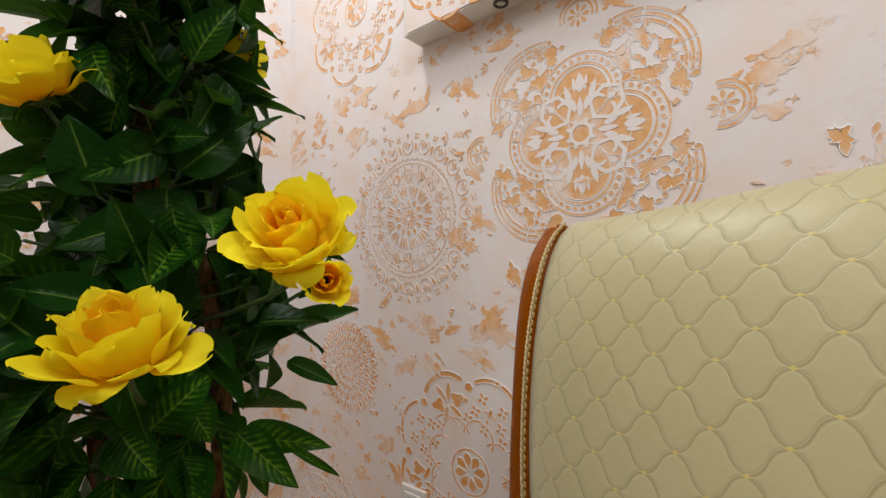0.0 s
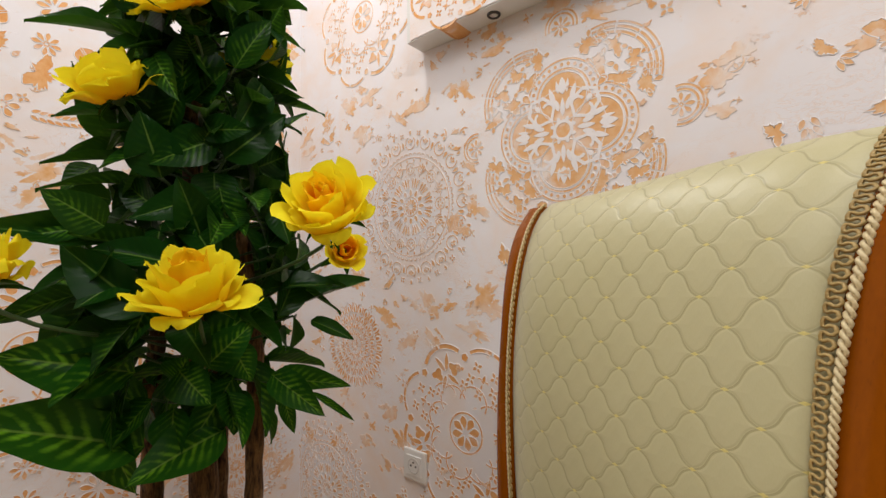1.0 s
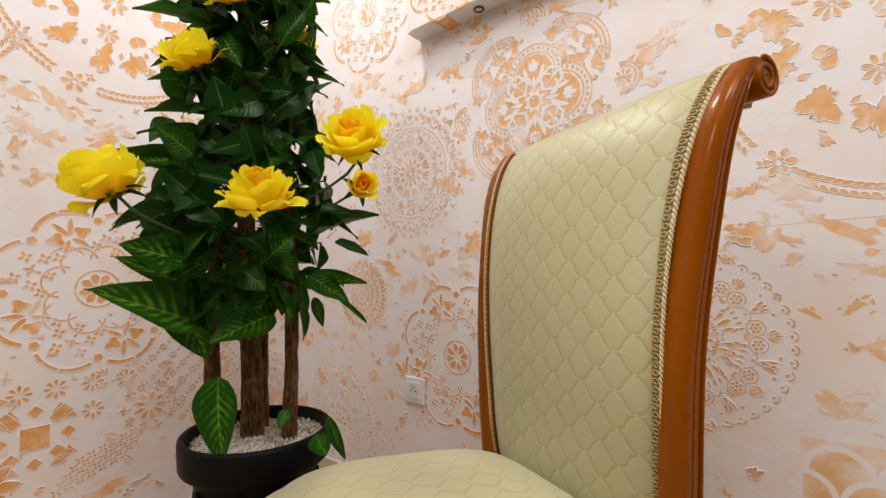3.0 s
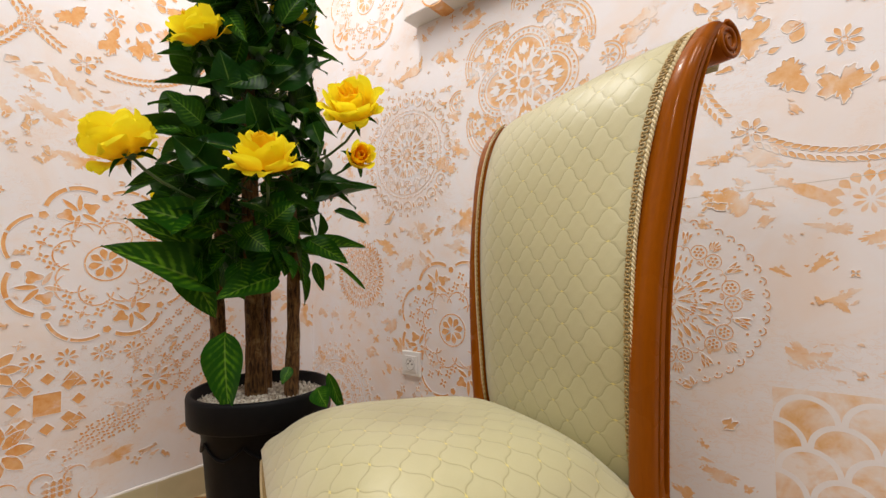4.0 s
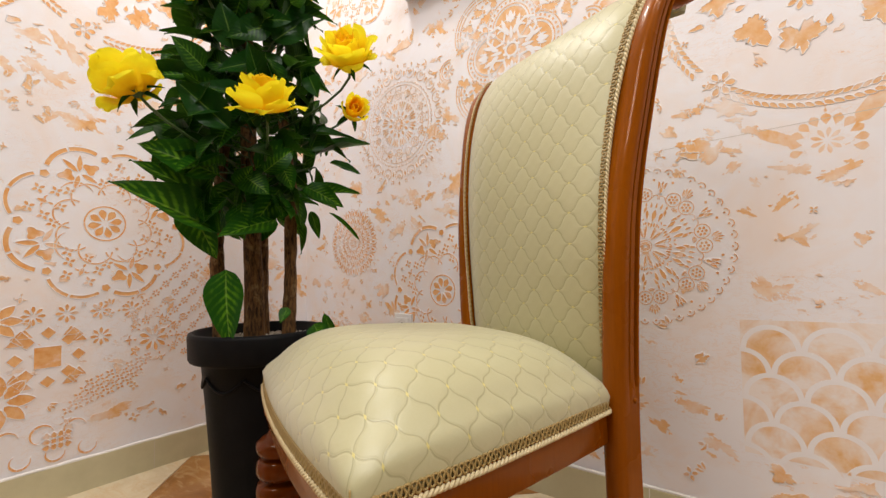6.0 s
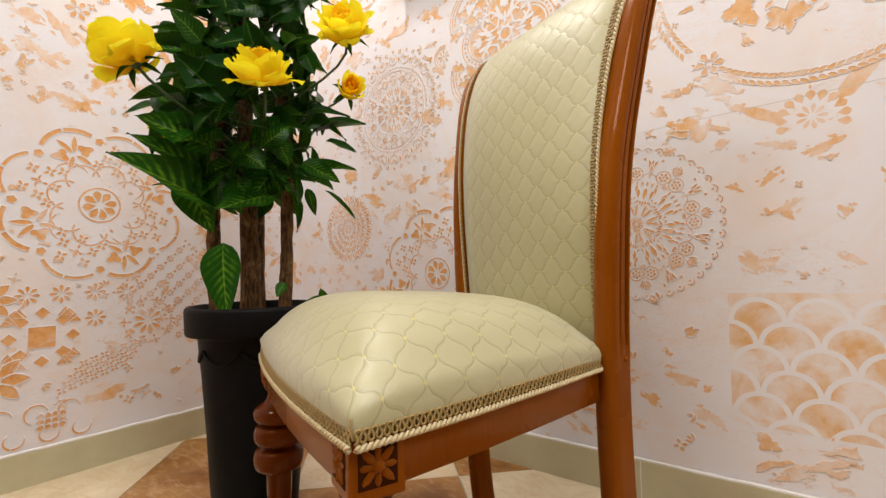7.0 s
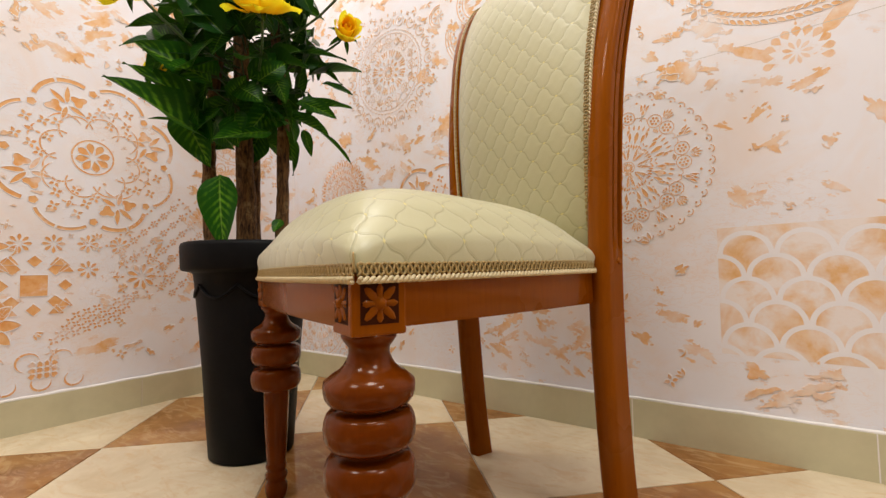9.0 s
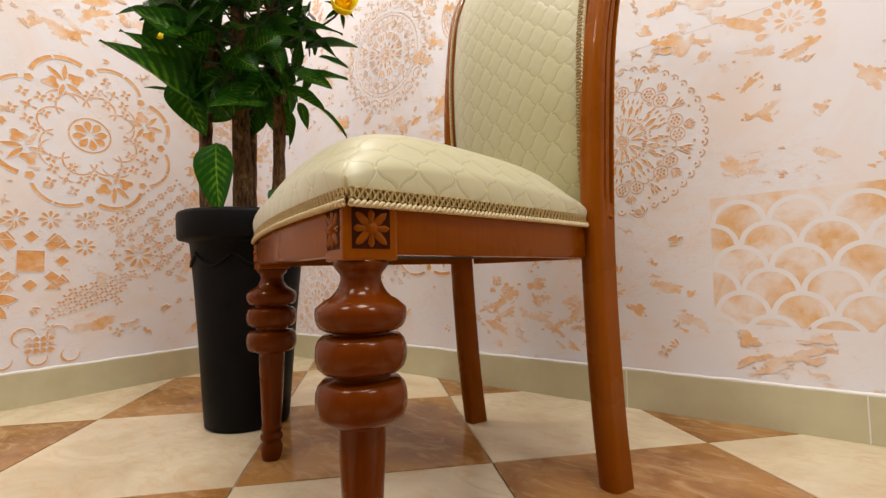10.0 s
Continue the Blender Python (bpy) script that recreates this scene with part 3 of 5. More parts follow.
def braid(name, path, out, inward=(0, 0, 1), pitch=0.0085, height=0.012, thick=1.0):
    """Looped gimp along a path: a twisted cord with a row of loops standing on it. out: the way it faces."""
    pts = [Vector(p) for p in path]
    dist = [0.0]
    for a, b in zip(pts, pts[1:]):
        dist.append(dist[-1] + (b - a).length)
    total = dist[-1]

    def at(s):
        s = min(max(s, 0.0), total)
        i = min(int(np.searchsorted(dist, s, "right")) - 1, len(pts) - 2)
        f = (s - dist[i]) / (dist[i + 1] - dist[i])
        return pts[i].lerp(pts[i + 1], f), (pts[i + 1] - pts[i]).normalized()

    face = out
    cord, loops = [], []
    steps = max(8, int(total / 0.0022))
    for strand in range(2):
        line = []
        for k in range(steps + 1):
            p, t = at(total * k / steps)
            o = Vector(face(p)).normalized()
            w = 2 * math.pi * (total * k / steps) / 0.0135 + strand * math.pi
            side = o.cross(t).normalized()
            line.append(p + o * thick * (0.0028 + 0.0019 * math.cos(w)) + side * thick * 0.0022 * math.sin(w))
        cord.append(tube_data(line, 0.0021 * thick, 6))
    line = []
    n = max(2, int(total / pitch))
    for k in range(n * 10 + 1):
        f = k / 10
        p, t = at(f * total / n)
        o = Vector(face(p)).normalized()
        side = o.cross(t).normalized()
        if side.dot(Vector(inward)) < 0:
            side = -side
        ph = f * 2 * math.pi
        line.append(p + o * 0.0026 + side * (0.004 + height * (0.5 - 0.5 * math.cos(ph)) ** 0.7) + t * 0.0022 * math.sin(2 * ph))
    loops.append(tube_data(line, 0.0016, 5))
    v, f = joined(cord)
    ob = put(name, mesh_of(name, v, f, BRAID, smooth=True), chair, "gold and brown twisted braid trim")
    v, f = joined(loops)
    put("loop_edging", mesh_of("loop_edging", v, f, BRAID_DARK, smooth=True), ob, "brown looped edging")
    return ob


zb = SEAT_Z - 0.003
front = [(x, seat_front(x) - 0.001, zb) for x in np.linspace(-0.278, 0.278, 30)]
right = [(half_width(y) + 0.001, y, zb + 0.004 * (y / 0.45)) for y in np.linspace(0.0, 0.445, 26)]
right += [(half_width(0.445) + 0.0005, 0.443, zb + 0.012), (half_width(0.445) - 0.002, 0.441, zb + 0.030), (half_width(0.445) - 0.006, 0.438, zb + 0.046)]
braid("braid_trim", front, lambda p: (0, -1, 0.15))
braid("braid_trim", right, lambda p: (1, 0.18, 0.15))
braid("braid_trim", [(-x, y, z) for x, y, z in right][::-1], lambda p: (-1, 0.18, 0.15))
for sgn in (1, -1):
    line = [(sgn * (post_at(min(z, 1.11))[2] - (0.030 if sgn > 0 else 0.036)), yf + (0.007 if sgn > 0 else 0.003), z) for z, yf in smooth_line(BACK, 50)[3:]]
    braid("braid_trim", line, lambda p: (0.0, -1, 0.0 + max(0.0, (p[2] - 0.9) * 3)), (-sgn, 0, 0), 0.0105, 0.009 if sgn > 0 else 0.003, 0.8 if sgn > 0 else 0.6)


def eased_step(v, a, b):
    f = min(max((v - a) / (b - a), 0.0), 1.0)
    return f * f * (3 - 2 * f)


# the old frame is a little racked: one upper corner of the back leans inward and behind
for ob in chair.children_recursive:
    for vert in (ob.data.vertices if ob.type == "MESH" else ()):
        x, y, z = vert.co
        if y < 0.40:
            continue
        f = eased_step(z, 0.62, 1.0) * eased_step(x, -0.16, 0.20)
        vert.co = (x - (0.029 - 0.014 * eased_step(x, 0.205, 0.250)) * f, y + 0.033 * f, z + 0.021 * f * eased_step(z, 0.85, 1.05))

# ---- the potted rose tree ----
POT = (-0.704, 0.238)
tree = new("artificial_rose_tree")
tree.matrix_world = pose(POT[0], POT[1], 0)
tagged(tree, "artificial yellow rose tree in a tall black planter on the tiles", "potted plant")


def planter():
    prof = [(0.090, 0.0), (0.096, 0.004), (0.102, 0.08), (0.110, 0.20), (0.121, 0.33), (0.130, 0.418), (0.134, 0.424), (0.154, 0.428), (0.157, 0.433), (0.159, 0.482), (0.157, 0.489), (0.151, 0.492), (0.146, 0.489), (0.141, 0.460)]
    prof = [(r, z * 1.028) for r, z in prof]
    v, f = lathe_data(prof, 56)
    pot = put("planter", mesh_of("planter", v, f, BLACK, smooth=True), tree, "tall tapered black plastic planter with a thick rim")
    # moulded swags below the rim
    for k in range(8):
        a0 = 2 * math.pi * k / 8
        pts = []
        for s in range(13):
            f0 = s / 12
            w = a0 + f0 * 2 * math.pi / 8
            z = 0.408 - 0.030 * math.sin(f0 * math.pi)
            r = np.interp(z, [0.33, 0.418], [0.121, 0.130]) + 0.0005
            pts.append((r * math.cos(w), r * math.sin(w), z))
        v, f = tube_data(pts, 0.0030, 6)
        put("swag", mesh_of("swag", v, f, BLACK, smooth=True), pot)
    rnd = random.Random(5)
    chunks = [([(0.146 * math.cos(2 * math.pi * k / 40), 0.146 * math.sin(2 * math.pi * k / 40), 0.474) for k in range(40)], [tuple(range(40))])]
    for _ in range(1500):
        r, w = 0.143 * math.sqrt(rnd.random()), rnd.uniform(0, 2 * math.pi)
        s = rnd.uniform(0.0028, 0.0052)
        c = Vector((r * math.cos(w), r * math.sin(w), 0.475 + rnd.uniform(0, 0.004)))
        rot = Euler((rnd.uniform(0, 6), rnd.uniform(0, 6), rnd.uniform(0, 6))).to_matrix()
        vs = [c + rot @ Vector(d) * s * rnd.uniform(0.75, 1.2) for d in ((1, 0, 0), (-1, 0, 0), (0, 1, 0), (0, -1, 0), (0, 0, 0.8), (0, 0, -0.8))]
        chunks.append((vs, [(0, 2, 4), (2, 1, 4), (1, 3, 4), (3, 0, 4), (2, 0, 5), (1, 2, 5), (3, 1, 5), (0, 3, 5)]))
    v, f = joined(chunks)
    n = Nodes("white_gravel_chips")
    isl = n.node("ShaderNodeNewGeometry").outputs["Random Per Island"]
    mat = n.done(n.ramp(isl, [(0.0, (0.30, 0.25, 0.19)), (0.35, (0.60, 0.54, 0.45)), (1.0, (0.80, 0.76, 0.68))]), 0.75, spec=0.3)
    tagged(put("gravel", mesh_of("gravel", v, f, mat), tree, "white and grey gravel chips"), kind="stuff")


planter()


def world_to_tree(p):
    return Vector(p) - Vector((POT[0], POT[1], 0))


def trunk(keys, r0, r1):
    rnd = random.Random(len(keys) + int(r0 * 1e4))
    pts = [world_to_tree(k) for k in keys]
    line = []
    for i in range(len(pts) - 1):
        for s in range(8):
            line.append(pts[i].lerp(pts[i + 1], s / 8) + Vector((rnd.uniform(-1, 1), rnd.uniform(-1, 1), 0)) * 0.0012)
    line.append(pts[-1])
    rad = [r0 + (r1 - r0) * i / (len(line) - 1) + rnd.uniform(-0.0010, 0.0010) for i in range(len(line))]
    v, f = tube_data(line, rad, 12)
    put("trunk", mesh_of("trunk", v, f, BARK, smooth=True), tree, "brown bark-covered stem")



trunk([(-0.800, 0.190, 0.45), (-0.805, 0.180, 0.62), (-0.800, 0.175, 0.80), (-0.770, 0.185, 1.00)], 0.0205, 0.012)
trunk([(-0.742, 0.245, 0.45), (-0.740, 0.240, 0.65), (-0.728, 0.220, 0.90), (-0.715, 0.205, 1.25), (-0.705, 0.200, 1.65)], 0.027, 0.012)
trunk([(-0.772, 0.285, 0.45), (-0.768, 0.282, 0.66), (-0.760, 0.275, 0.90)], 0.016, 0.012)
trunk([(-0.662, 0.288, 0.45), (-0.658, 0.292, 0.64), (-0.655, 0.292, 0.86), (-0.665, 0.27, 1.08)], 0.0175, 0.012)


def leaf_mesh(seed, droop, fold, blunt, material):
    """A unit leaf along +x: pointed, folded at the midrib, with a wavy margin."""
    rnd = random.Random(seed)
    nu, nv = 12, 6
    verts, faces, uvs = [], [], []
    waves = [rnd.uniform(0, 6) for _ in range(3)]
    for i in range(nu + 1):
        u = i / nu
        w = (math.sin(math.pi * min(u ** (0.72 if blunt else 0.80), 1.0)) ** 0.80) * 0.5 * (1 - 0.25 * u)
        for j in range(nv + 1):
            v = -1 + 2 * j / nv
            y = v * w
            z = fold * abs(v) * w - droop * u * u + 0.025 * math.sin(6.3 * u + waves[0] + v * 1.2) * abs(v) * 1.2 + 0.012 * math.sin(14 * u + waves[1]) * v
            verts.append((u - 0.5 * droop * droop * u, y, z))
            uvs.append((u, 0.5 + 0.5 * v))
    for i in range(nu):
        for j in range(nv):
            a = i * (nv + 1) + j
            faces.append((a, a + nv + 1, a + nv + 2, a + 1))
    return mesh_of("leaf", verts, faces, material, uvs, True)


LEAF_FORMS = [(1, 0.12, 0.45, False), (2, 0.20, 0.30, False), (3, 0.34, 0.35, False), (4, 0.18, 0.22, True), (5, 0.05, 0.55, False)]
LEAVES = [leaf_mesh(*form, LEAF) for form in LEAF_FORMS]
LEAVES_LOW = [leaf_mesh(*form, LEAF_BRIGHT) for form in LEAF_FORMS]


def leaf(base, tip, width, kind, up=(0, 0, 1), label=""):
    base, tip = world_to_tree(base), world_to_tree(tip)
    along = tip - base
    length = along.length
    x = along.normalized()
    y = Vector(up).cross(x)
    y = (y if y.length > 1e-3 else Vector((0, 1, 0))).normalized()
    z = x.cross(y)
    m = Matrix((x, y, z)).transposed().to_4x4()
    m.translation = base
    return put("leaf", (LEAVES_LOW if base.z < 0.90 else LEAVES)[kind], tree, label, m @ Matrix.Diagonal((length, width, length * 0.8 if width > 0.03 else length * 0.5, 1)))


def twig(a, b, r=0.0022):
    a, b = world_to_tree(a), world_to_tree(b)
    mid = a.lerp(b, 0.5) + Vector((0, 0, -0.012))
    pts = [a.lerp(mid, t).lerp(mid.lerp(b, t), t) for t in (0, 0.25, 0.5, 0.75, 1)]
    v, f = tube_data(pts, r, 6)
    put("stalk", mesh_of("stalk", v, f, STEM, smooth=True), tree)


# single leaves that stand out from the mass: base, tip, width, form, upward side
leaf((-0.700, 0.135, 0.735), (-0.692, -0.073, 0.835), 0.115, 0, (0.55, -0.60, 0.60))
leaf((-0.709, 0.146, 0.794), (-0.728, -0.028, 0.898), 0.07, 1, (0.55, -0.60, 0.60))
leaf((-0.596, 0.213, 0.763), (-0.603, 0.081, 0.731), 0.10, 3, (0.5, -0.8, 0.6))
leaf((-0.636, 0.118, 0.650), (-0.600, 0.100, 0.482), 0.090, 3, (0.62, -0.78, 0.2))
leaf((-0.741, 0.081, 0.818), (-0.662, 0.101, 0.676), 0.09, 1, (0.5, -0.8, 0.4))
leaf((-0.571, 0.28, 0.828), (-0.447, 0.327, 0.838), 0.05, 1, (0.55, -0.60, 0.60))
leaf((-0.556, 0.266, 0.842), (-0.451, 0.288, 0.796), 0.055, 3, (0.4, -0.8, 0.7))
leaf((-0.599, 0.328, 0.94), (-0.546, 0.463, 0.999), 0.06, 0, (0.4, -0.6, 0.8))
leaf((-0.573, 0.35, 0.918), (-0.498, 0.386, 0.893), 0.035, 3, (0.4, -0.6, 0.8))
leaf((-0.581, 0.352, 0.791), (-0.54, 0.439, 0.722), 0.016, 2, (0.55, -0.60, 0.60))
leaf((-0.599, 0.311, 0.793), (-0.576, 0.321, 0.722), 0.03, 2, (0.5, -0.5, 0.6))
leaf((-0.797, 0.065, 0.989), (-0.789, -0.028, 0.943), 0.03, 1, (0.55, -0.60, 0.60))
leaf((-0.746, 0.098, 1.123), (-0.739, 0.039, 1.135), 0.06, 3, (0.5, -0.8, 0.5))
leaf((-0.785, 0.086, 0.795), (-0.779, 0.028, 0.787), 0.02, 0, (0, 0, 1))
leaf((-0.756, 0.124, 1.402), (-0.708, -0.015, 1.368), 0.055, 0, (0.55, -0.60, 0.60))
leaf((-0.766, 0.124, 1.271), (-0.736, 0.02, 1.246), 0.04, 0, (0.55, -0.60, 0.60))
leaf((-0.763, 0.129, 1.22), (-0.743, 0.03, 1.196), 0.035, 1, (0.55, -0.60, 0.60))
leaf((-0.661, 0.241, 1.369), (-0.577, 0.324, 1.335), 0.055, 0, (0.55, -0.60, 0.60))
leaf((-0.672, 0.228, 1.455), (-0.606, 0.321, 1.435), 0.05, 0, (0.55, -0.60, 0.60))
leaf((-0.676, 0.223, 1.479), (-0.63, 0.297, 1.521), 0.05, 0, (0.55, -0.60, 0.60))
leaf((-0.596, 0.276, 1.22), (-0.561, 0.326, 1.294), 0.035, 1, (0.5, -0.6, 0.6))
leaf((-0.607, 0.177, 1.226), (-0.549, 0.224, 1.23), 0.055, 3, (0.62, -0.78, 0.1))
leaf((-0.649, 0.124, 1.338), (-0.574, 0.125, 1.258), 0.045, 3, (0.62, -0.78, 0.3))
leaf((-0.788, 0.085, 1.185), (-0.788, 0.037, 1.129), 0.06, 3, (0.62, -0.78, 0.3))
leaf((-0.556, 0.276, 1.112), (-0.51, 0.265, 1.052), 0.05, 3, (0.62, -0.7, 0.1))
leaf((-0.662, 0.133, 0.982), (-0.637, 0.112, 1.033), 0.03, 4, (0.62, -0.7, 0.1))
leaf((-0.601, 0.246, 0.559), (-0.589, 0.219, 0.527), 0.03, 3, (0.62, -0.7, 0.1))
leaf((-0.512, 0.255, 0.524), (-0.482, 0.256, 0.487), 0.05, 3, (0.62, -0.7, 0.1))
leaf((-0.541, 0.305, 0.543), (-0.513, 0.332, 0.433), 0.03, 2, (0.62, -0.7, 0.3))

leaf((-0.610, 0.058, 1.070), (-0.593, -0.008, 1.108), 0.060, 3, (0.62, -0.70, 0.35))
leaf((-0.664, 0.092, 1.053), (-0.714, -0.065, 1.075), 0.055, 0, (0.62, -0.70, 0.35))
leaf((-0.656, 0.109, 0.861), (-0.674, -0.038, 0.908), 0.095, 0, (0.62, -0.70, 0.35))
leaf((-0.682, 0.055, 0.980), (-0.698, -0.046, 0.950), 0.045, 1, (0.62, -0.70, 0.35))
leaf((-0.661, 0.101, 0.926), (-0.669, 0.005, 0.911), 0.060, 1, (0.62, -0.70, 0.35))
leaf((-0.629, 0.097, 1.004), (-0.609, 0.025, 0.969), 0.060, 3, (0.62, -0.70, 0.35))
leaf((-0.664, 0.065, 1.072), (-0.699, -0.027, 1.061), 0.050, 1, (0.62, -0.70, 0.35))
# the crown: leaves along the shoots, most of them turned outward, some reaching out to a point
rnd = random.Random(21)
SHAPE_Z, SHAPE_R = [0.74, 0.82, 0.92, 1.05, 1.25, 1.45, 1.6, 1.76], [0.11, 0.165, 0.205, 0.21, 0.170, 0.150, 0.120, 0.06]
AXIS = (-0.705, 0.222)
CROWN = 430
for k in range(CROWN):
    z = 0.79 + 0.95 * (k + rnd.random()) / CROWN
    w = k * 2.399963 + rnd.uniform(-0.3, 0.3)
    edge = float(np.interp(z, SHAPE_Z, SHAPE_R))
    if k % 4 == 0:
        reach = edge + rnd.uniform(-0.01, 0.05)
        inner = reach - rnd.uniform(0.10, 0.15)
        lean, drop = rnd.uniform(-0.3, 0.3), rnd.uniform(-0.05, 0.03)
        up = (0.5 * math.cos(w) + rnd.uniform(-0.4, 0.4), 0.5 * math.sin(w) + rnd.uniform(-0.4, 0.4), 0.9)
        wide = rnd.uniform(0.040, 0.062)
    else:
        inner = edge * rnd.uniform(0.30, 0.78)
        reach = inner + rnd.uniform(0.015, 0.065)
        lean, drop = rnd.uniform(-0.75, 0.75), rnd.choice((rnd.uniform(-0.11, -0.03), rnd.uniform(0.03, 0.11)))
        up = (math.cos(w) + rnd.uniform(-0.45, 0.45), math.sin(w) + rnd.uniform(-0.45, 0.45), rnd.uniform(0.1, 0.7))
        wide = rnd.uniform(0.050, 0.082)
    base = (AXIS[0] + inner * math.cos(w), AXIS[1] + inner * math.sin(w), z)
    tip = (AXIS[0] + reach * math.cos(w + lean), AXIS[1] + reach * math.sin(w + lean), z + drop)
    if k % 2 == 0 and inner > 0.03:
        twig((AXIS[0] + 0.02 * math.cos(w), AXIS[1] + 0.02 * math.sin(w), z - 0.02), base)
    leaf(base, tip, wide, rnd.choice((0, 0, 1, 1, 2, 3, 3, 4)), up)


def petal_mesh(seed, profile, spread, ruffle, mat):
    """A rounded petal about the +z axis: profile gives (radius, height) from base to rim, spread its half angle."""
    rnd = random.Random(seed)
    nu, nv = 11, 10
    ph = [rnd.uniform(0, 6) for _ in range(4)]
    keys = [(k / (len(profile) - 1), r, z) for k, (r, z) in enumerate(profile)]
    curve = smooth_line(keys, 60)
    verts, faces, uvs = [], [], []
    for i in range(nu + 1):
        u = math.sin(math.pi / 2 * i / nu)
        w = 0.30 + 0.70 * math.sin(math.pi / 2 * min(u / 0.55, 1.0)) if u < 0.55 else math.sqrt(max(0.0, 1 - ((u - 0.55) / 0.453) ** 2.4))
        _, r, z = curve[min(60, int(round(u * 60)))]
        for j in range(nv + 1):
            v = -1 + 2 * j / nv
            a = v * spread * w
            rim = u * u * u
            wave = ruffle * rim * (math.sin(3.1 * v + ph[0]) + 0.6 * math.sin(6.7 * v + ph[1]))
            rr = r * (1 + 0.10 * math.cos(ph[2]) * v * u) + wave * 0.5 + 0.05 * rim * abs(v)
            verts.append((rr * math.cos(a), rr * math.sin(a), z + wave + 0.03 * rim * math.sin(ph[3] + 2 * v)))
            uvs.append((u, 0.5 + 0.5 * v))
    for i in range(nu):
        for j in range(nv):
            a = i * (nv + 1) + j
            faces.append((a, a + 1, a + nv + 2, a + nv + 1))
    return mesh_of("petal", verts, faces, mat, uvs, True)


FORMS = {"heart": ([(0.03, -0.1), (0.14, 0.15), (0.13, 0.48), (0.07, 0.62)], 1.5, 0.02, PETAL_CORE),
         "bud": ([(0.04, -0.12), (0.25, 0.10), (0.27, 0.45), (0.25, 0.66)], 1.15, 0.03, PETAL_CORE),
         "inner": ([(0.05, -0.15), (0.38, 0.02), (0.44, 0.36), (0.50, 0.62)], 0.95, 0.04, PETAL),
         "cup": ([(0.06, -0.18), (0.48, -0.06), (0.62, 0.25), (0.76, 0.50)], 0.80, 0.05, PETAL),
         "open": ([(0.07, -0.20), (0.52, -0.14), (0.82, 0.10), (1.02, 0.22)], 0.70, 0.06, PETAL),
         "fallen": ([(0.08, -0.20), (0.52, -0.16), (0.88, 0.0), (1.08, -0.05)], 0.62, 0.07, PETAL)}
PETALS = {name: [petal_mesh(10 * k + q, *form) for q in range(3)] for k, (name, form) in enumerate(FORMS.items())}
SEPAL = leaf_mesh(9, 0.35, 0.3, False, LEAF)


def rose(centre, facing, size, seed, openness=1.0, heart=1.0):
    """An open silk rose whose axis points along facing; size: its diameter."""
    rnd = random.Random(seed)
    c = world_to_tree(centre)
    rot = Vector(facing).normalized().to_track_quat("Z", "Y").to_matrix().to_4x4()
    m = Matrix.Translation(c) @ rot
    s = size / 2
    v, f = lathe_data([(0.02 * size, -0.34 * s), (0.10 * s, -0.30 * s), (0.20 * s, -0.16 * s), (0.16 * s, 0.0), (0.05 * s, 0.05 * s)], 10)
    ob = put("rose", mesh_of("rose_calyx", v, f, STEM, smooth=True), tree, "open yellow silk rose with an orange heart", m)
    layers = [("heart", 3, 0.0), ("bud", 4, 0.02), ("inner", 4, 0.08), ("cup", 5, 0.12), ("open", 5, 0.15), ("fallen", 4, 0.14)]
    if openness < 0.5:
        layers = layers[:3]
    for name, count, loose in layers:
        turn = rnd.uniform(0, 6)
        for k in range(count):
            w = turn + 2 * math.pi * k / count + rnd.uniform(-0.15, 0.15)
            tall = rnd.uniform(0.86, 1.12) * (heart if name in ("heart", "bud", "inner") else 2 - openness if openness < 1 else 1.0)
            wide = rnd.uniform(0.82, 1.14) * (openness if name in ("open", "fallen") else 1.0)
            pm = Matrix.Rotation(w, 4, "Z") @ Matrix.Rotation(rnd.uniform(-loose, loose), 4, "Y") @ Matrix.Diagonal((s * wide, s * wide, s * tall, 1))
            put("petal", rnd.choice(PETALS[name]), ob, "", pm)
    for k in range(5):
        w = 2 * math.pi * k / 5
        pm = Matrix.Rotation(w, 4, "Z") @ Matrix.Translation((0.12 * s, 0, -0.22 * s)) @ Matrix.Rotation(0.2, 4, "Y") @ Matrix.Diagonal((0.62 * s, 0.2 * s, 0.5 * s, 1))
        put("sepal", SEPAL, ob, "", pm)
    back = c - Vector(facing).normalized() * 0.3 * s
    end = Vector((c.x * 0.25, c.y * 0.25, c.z - 0.10))
    mid = back - Vector(facing).normalized() * 0.06
    pts = [back.lerp(mid, t).lerp(mid.lerp(end, t), t) for t in (0, 0.2, 0.4, 0.6, 0.8, 1)]
    v, f = tube_data(pts, 0.003, 6)
    put("flower_stalk", mesh_of("flower_stalk", v, f, STEM, smooth=True), tree)


rose((-0.634, -0.062, 1.0), (-0.30, -0.42, 0.76), 0.148, 1, 0.82, 0.95)
rose((-0.48, 0.12, 0.977), (0.26, -0.27, 0.88), 0.138, 2, 0.92, 1.25)
rose((-0.366, 0.237, 1.084), (0.42, -0.62, 0.58), 0.132, 3, 0.78, 1.1)
rose((-0.507, 0.37, 1.04), (0.6, -0.3, 0.05), 0.130, 4, 0.45)
rose((-0.655, 0.075, 1.270), (0.02, -0.45, 0.80), 0.130, 5, 0.85)
rose((-0.604, 0.143, 1.416), (0.1, -0.5, 0.8), 0.125, 6, 1.05)
rose((-0.687, 0.309, 1.409), (0.5, -0.1, 0.6), 0.13, 7, 0.9)
rose((-0.803, 0.176, 1.181), (-0.5, -0.3, 0.2), 0.06, 8, 0.4)
rose((-0.93, 0.109, 0.968), (-0.5, 0.3, 0.3), 0.1, 9, 0.6)


